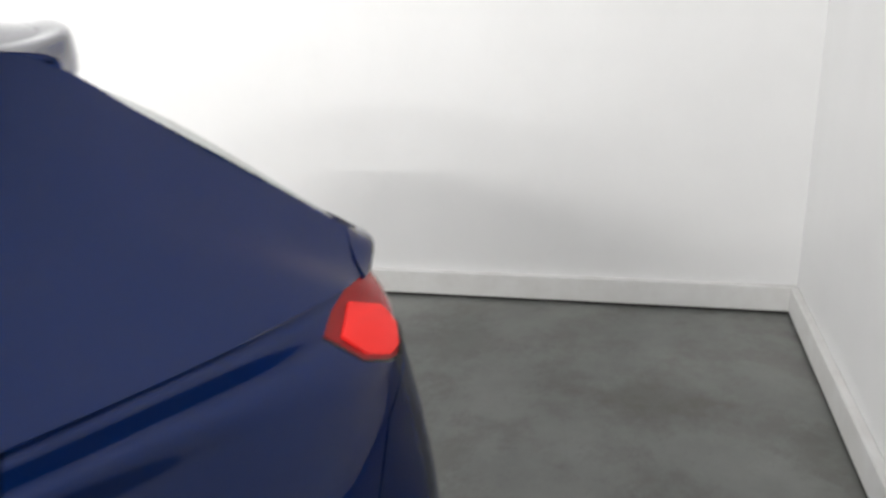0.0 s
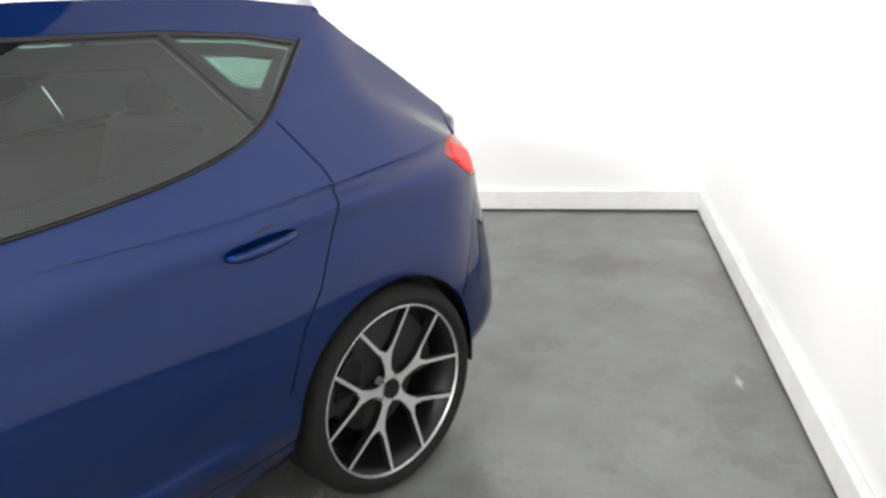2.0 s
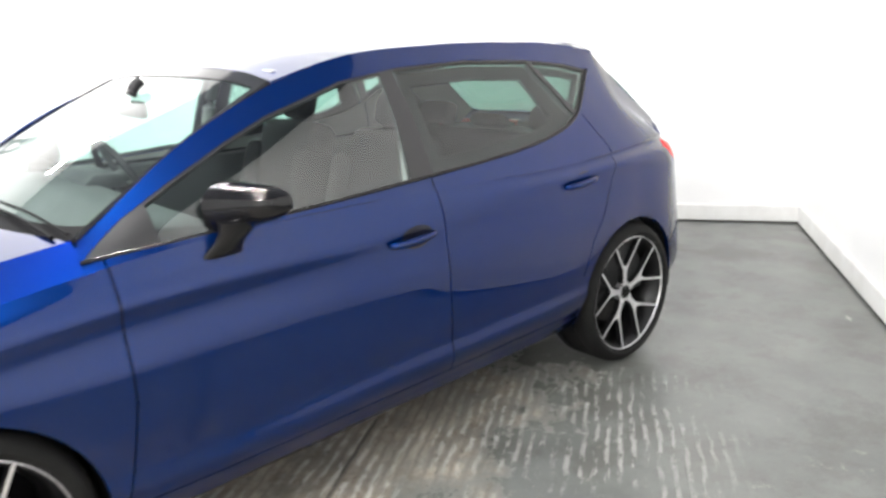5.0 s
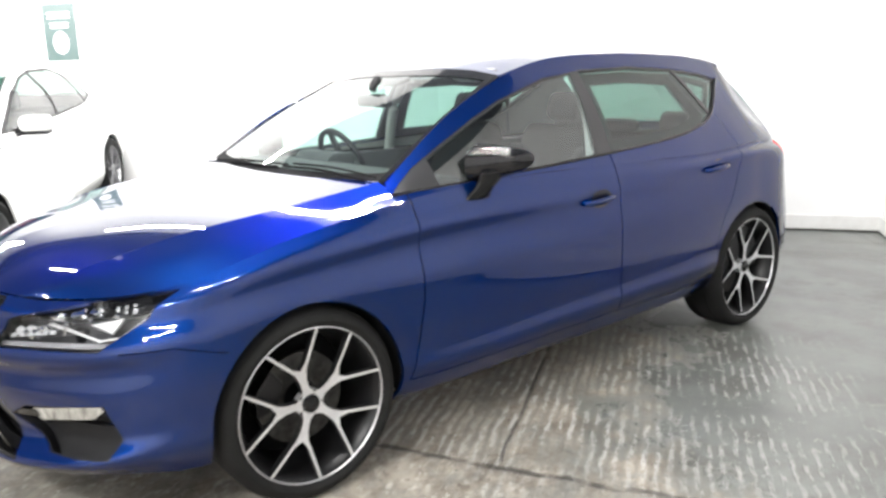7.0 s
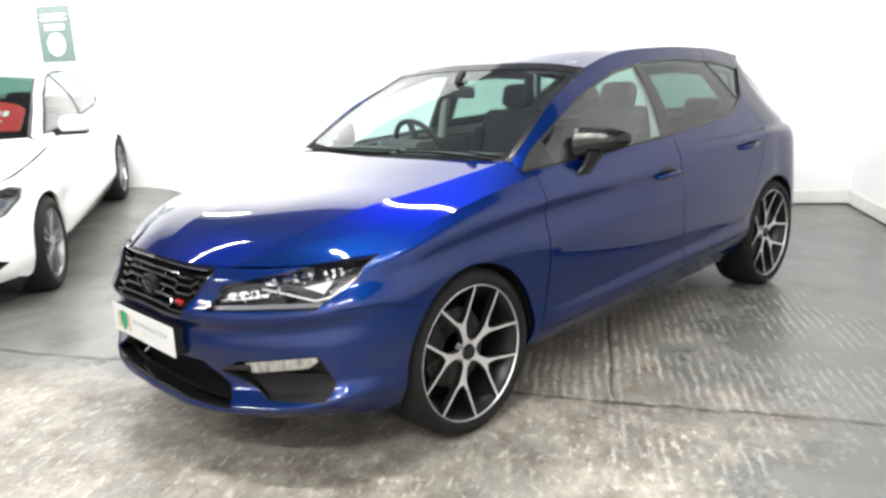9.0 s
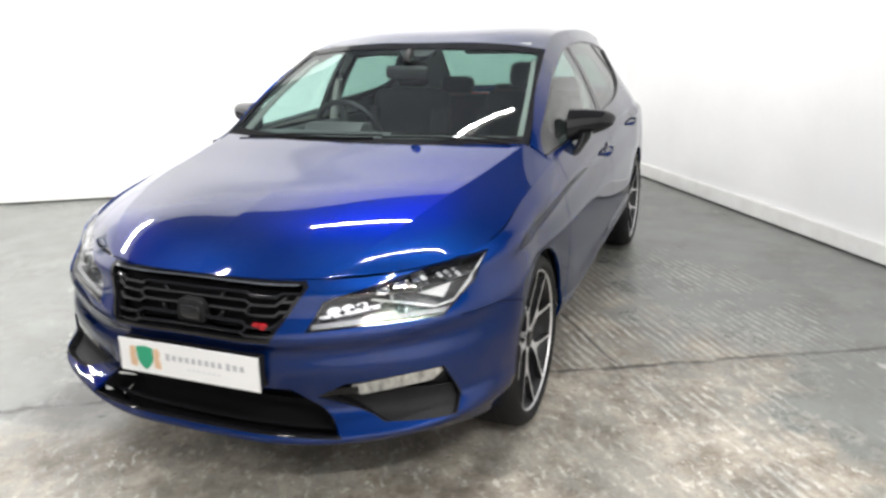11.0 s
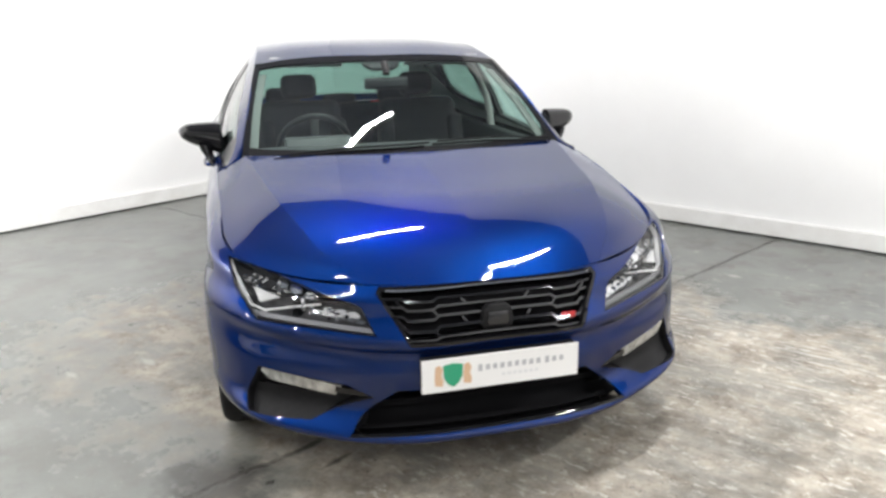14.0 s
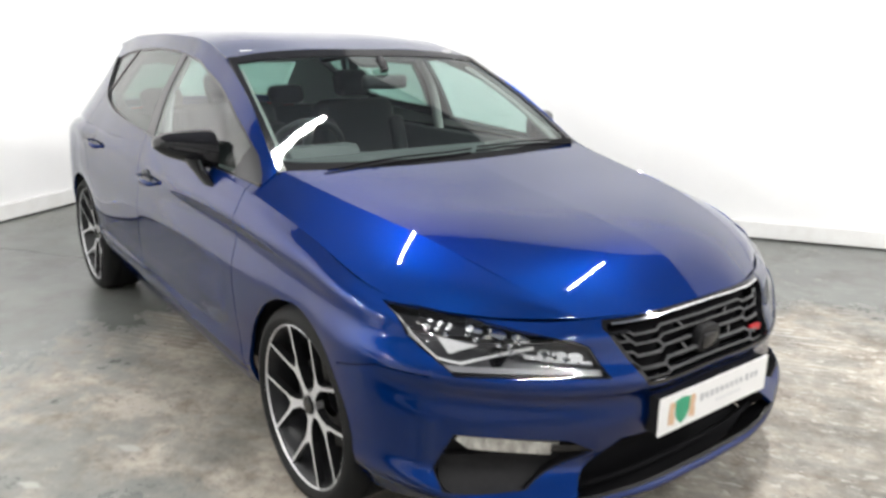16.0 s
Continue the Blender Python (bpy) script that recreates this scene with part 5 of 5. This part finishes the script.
shell("grille_frame", full(moved(e_, -.001)), CHROME, m2, .04)
shell("lower_intake", full(moved(centre, -.06)), VOID, saloon, 0, "black lower intake")
r2 = polys_of(*loft([line(".62 -.10 1.36, .585 .35 1.42, .575 .85 1.41, .60 1.25 1.30, .68 1.68 1.06"), line(".33 -.13 1.395, .33 .35 1.44, .33 .85 1.43, .34 1.25 1.32, .36 1.72 1.07"), line("0 -.14 1.40, 0 .35 1.445, 0 .85 1.435, 0 1.25 1.33, 0 1.74 1.075")], 40, 16))
shell("roof", full([f for f in r2 if f[0][1] < 1.05]), WHITE_PAINT, saloon, .02)
w = shell("rear_window", full([f for f in r2 if f[0][1] >= 1.05]), GLASS_DARK, saloon, 0)
boot = polys_of(*loft([line(".82 1.42 .99, .77 1.9 1.0, .60 2.22 1.02"), line(".70 1.66 1.05, .62 1.92 1.06, .5 2.20 1.03"), line("0 1.72 1.075, 0 1.95 1.075, 0 2.29 1.032")], 20, 14))
shell("boot_lid", full(boot), WHITE_PAINT, saloon, .01)
ws2 = polys_of(*loft([line("0 -.965 .98, .3 -.955 .98, .55 -.90 .98, .72 -.855 .985"), line("0 -.55 1.20, .3 -.54 1.195, .52 -.51 1.18, .672 -.48 1.18"), line("0 -.14 1.395, .3 -.135 1.39, .5 -.12 1.37, .62 -.10 1.355")], 30, 20))
w = shell("windscreen", full(ws2), GLASS_DARK, saloon, 0, "tinted windscreen")
w.visible_shadow = False
e_ = moved(polys_of(*loft([line("0 -.965 .98, .3 -.955 .98, .55 -.90 .98, .72 -.855 .985"), line("0 -.55 1.20, .3 -.54 1.195, .52 -.51 1.18, .672 -.48 1.18"), line("0 -.14 1.395, .3 -.135 1.39, .5 -.12 1.37, .62 -.10 1.355")], 4, 20, u0=.96)), .004)
for s in (1, -1):
    shell("windscreen_edge", e_ if s > 0 else mirrored(e_), SURROUND, saloon, .01)
    mir = new("door_mirror")
    mir.parent = saloon
    bm = bmesh.new()
    box(bm, (min(s * .87, s * 1.09), -.74, .985), (max(s * .87, s * 1.09), -.60, 1.105), .045, 4)
    part("mirror_cap", bm, WHITE_PAINT, mir, "white mirror cap", smooth=60)
    bm = bmesh.new()
    box(bm, (min(s * .865, s * 1.07), -.735, .968), (max(s * .865, s * 1.07), -.61, .992), .011, 2)
    part("mirror_foot", bm, BLACK, mir, "black lower edge", smooth=50)
    tube("mirror_arm", [(s * .82, -.64, .975), (s * .90, -.65, 1.0)], .03, BLACK, mir)
    for hy in (.02, .92):
        bm = bmesh.new()
        box(bm, (s * .895 - .012, hy, .80), (s * .895 + .012, hy + .20, .825), .008, 3)
        part("door_handle", bm, WHITE_PAINT, saloon, "white door handle", smooth=50)
bm = bmesh.new()
arch = [(-.02, -.19), (.60, -.19), (.60, .06)] + [(.28 + .32 * math.cos(a), .06 + .15 * math.sin(a)) for a in (math.pi * k / 12 for k in range(1, 12))] + [(-.02, .06)]
prism(bm, arch, -.004, .004, (0, 1), 2, .002)
bmesh.ops.transform(bm, matrix=pose(.02, -.60, 1.11, 28, 0, 0), verts=bm.verts)
CARD = material("red_card", (.60, .03, .035), .45)
grain(CARD, 5, (.55, .025, .03), (.65, .04, .045))
card = part("screen_card", bm, CARD, saloon, "red card inside the windscreen with white bars")
bm = bmesh.new()
for k in range(7):
    box(bm, (.12 + k * .055, .0, .004), (.158 + k * .055, .07, .0055), 0, 1, pose(.02, -.60, 1.11, 28, 0, 0))
part("text_bar", bm, SIGN_WHITE, card, "white letter-sized bars")
bm = bmesh.new()
box(bm, (.16, -.075, .004), (.46, -.05, .0055), 0, 1, pose(.02, -.60, 1.11, 28, 0, 0))
part("text_bar", bm, SIGN_WHITE, card, "thin white bar")
bm = bmesh.new()
box(bm, (-.74, -.90, .5), (.74, -.5, .93), .03)
part("dashboard", bm, DASH, saloon, "dark dashboard", smooth=40)
for sx in (.38, -.38):
    bm = bmesh.new()
    box(bm, (sx - .25, .25, .45), (sx + .25, .40, 1.03), .06, 4)
    box(bm, (sx - .13, .27, 1.05), (sx + .13, .37, 1.22), .04, 4)
    part("seat_back", bm, CLOTH, saloon, "dark seat back", smooth=60)
bm = bmesh.new()
box(bm, (-.66, 1.05, .45), (.66, 1.2, 1.0), .05, 4)
part("rear_seat", bm, CLOTH, saloon, "dark rear bench", smooth=60)
bm = bmesh.new()
box(bm, (-.80, -2.0, .17), (.80, 2.2, .24), .02)
box(bm, (-.60, -1.95, .24), (.60, -1.7, .72), .02)
part("underbody", bm, VOID, saloon)
for s in (1, -1):
    bm = bmesh.new()
    box(bm, (min(s * .74, s * .80), -.9, .28), (max(s * .74, s * .80), 1.3, .94), .02)
    part("door_card", bm, DASH, saloon)


def plain_wheel():
    """A multi-spoke alloy of the saloon."""
    top = new("wheel")
    turn = Matrix.Rotation(radians(90), 4, "Y")
    bm = bmesh.new()
    lathe(bm, [(.232, -.005), (.25, .008), (.28, .012), (.31, -.004), (.325, -.03), (.327, -.11), (.325, -.19), (.30, -.225), (.24, -.22), (.225, -.2), (.225, -.02)], 56, turn, closed=True)
    part("tyre", bm, RUBBER, top, "black tyre", smooth=35)
    bm = bmesh.new()
    lathe(bm, [(.236, -.008), (.232, .0), (.225, -.004), (.215, -.05), (.205, -.19)], 56, turn)
    part("rim", bm, GREY_ALLOY, top, "silver rim", smooth=40)
    for k in range(5):
        for side in (-1, 1):
            bm = bmesh.new()
            prism(bm, [(.03, -.010), (.10, -.008), (.228, -.011), (.228, .011), (.10, .008), (.03, .010)], -.045, -.012, (1, 2), 0, .003)
            bmesh.ops.transform(bm, matrix=Matrix.Rotation(radians(72 * k + 11 * side), 4, "X"), verts=bm.verts)
            part("spoke", bm, GREY_ALLOY, top, "silver twin spoke", smooth=40)
    bm = bmesh.new()
    lathe(bm, [(.045, -.05), (.045, -.012), (.03, -.006), (.001, -.006)], 24, turn)
    part("hub_cap", bm, GREY_ALLOY, top, smooth=30)
    bm = bmesh.new()
    lathe(bm, [(.215, -.19), (.16, -.11), (.02, -.11)], 32, turn)
    part("back_plate", bm, DARK_ALLOY, top)
    return top


sw2 = plain_wheel()
sw2.matrix_local = pose(.895, -1.42, .327)
sw2.parent = saloon
for px, py, flip in ((.895, 1.42, 0), (-.895, -1.42, 180), (-.895, 1.42, 180)):
    w = copy_thing(sw2, pose(px, py, .327, 13, 0, flip))
    w.parent = saloon
for py in (-1.42, 1.42):
    for s in (1, -1):
        bm = bmesh.new()
        n = 20
        rings = [[bm.verts.new((x, py + .352 * math.cos(a), .335 + .352 * math.sin(a))) for a in (radians(-8 + 196 * k / n) for k in range(n + 1))] for x in (s * .5, s * .86)]
        for k in range(n):
            bm.faces.new((rings[0][k], rings[0][k + 1], rings[1][k + 1], rings[1][k]))
        part("wheel_arch_liner", bm, BLACK, saloon, smooth=40)
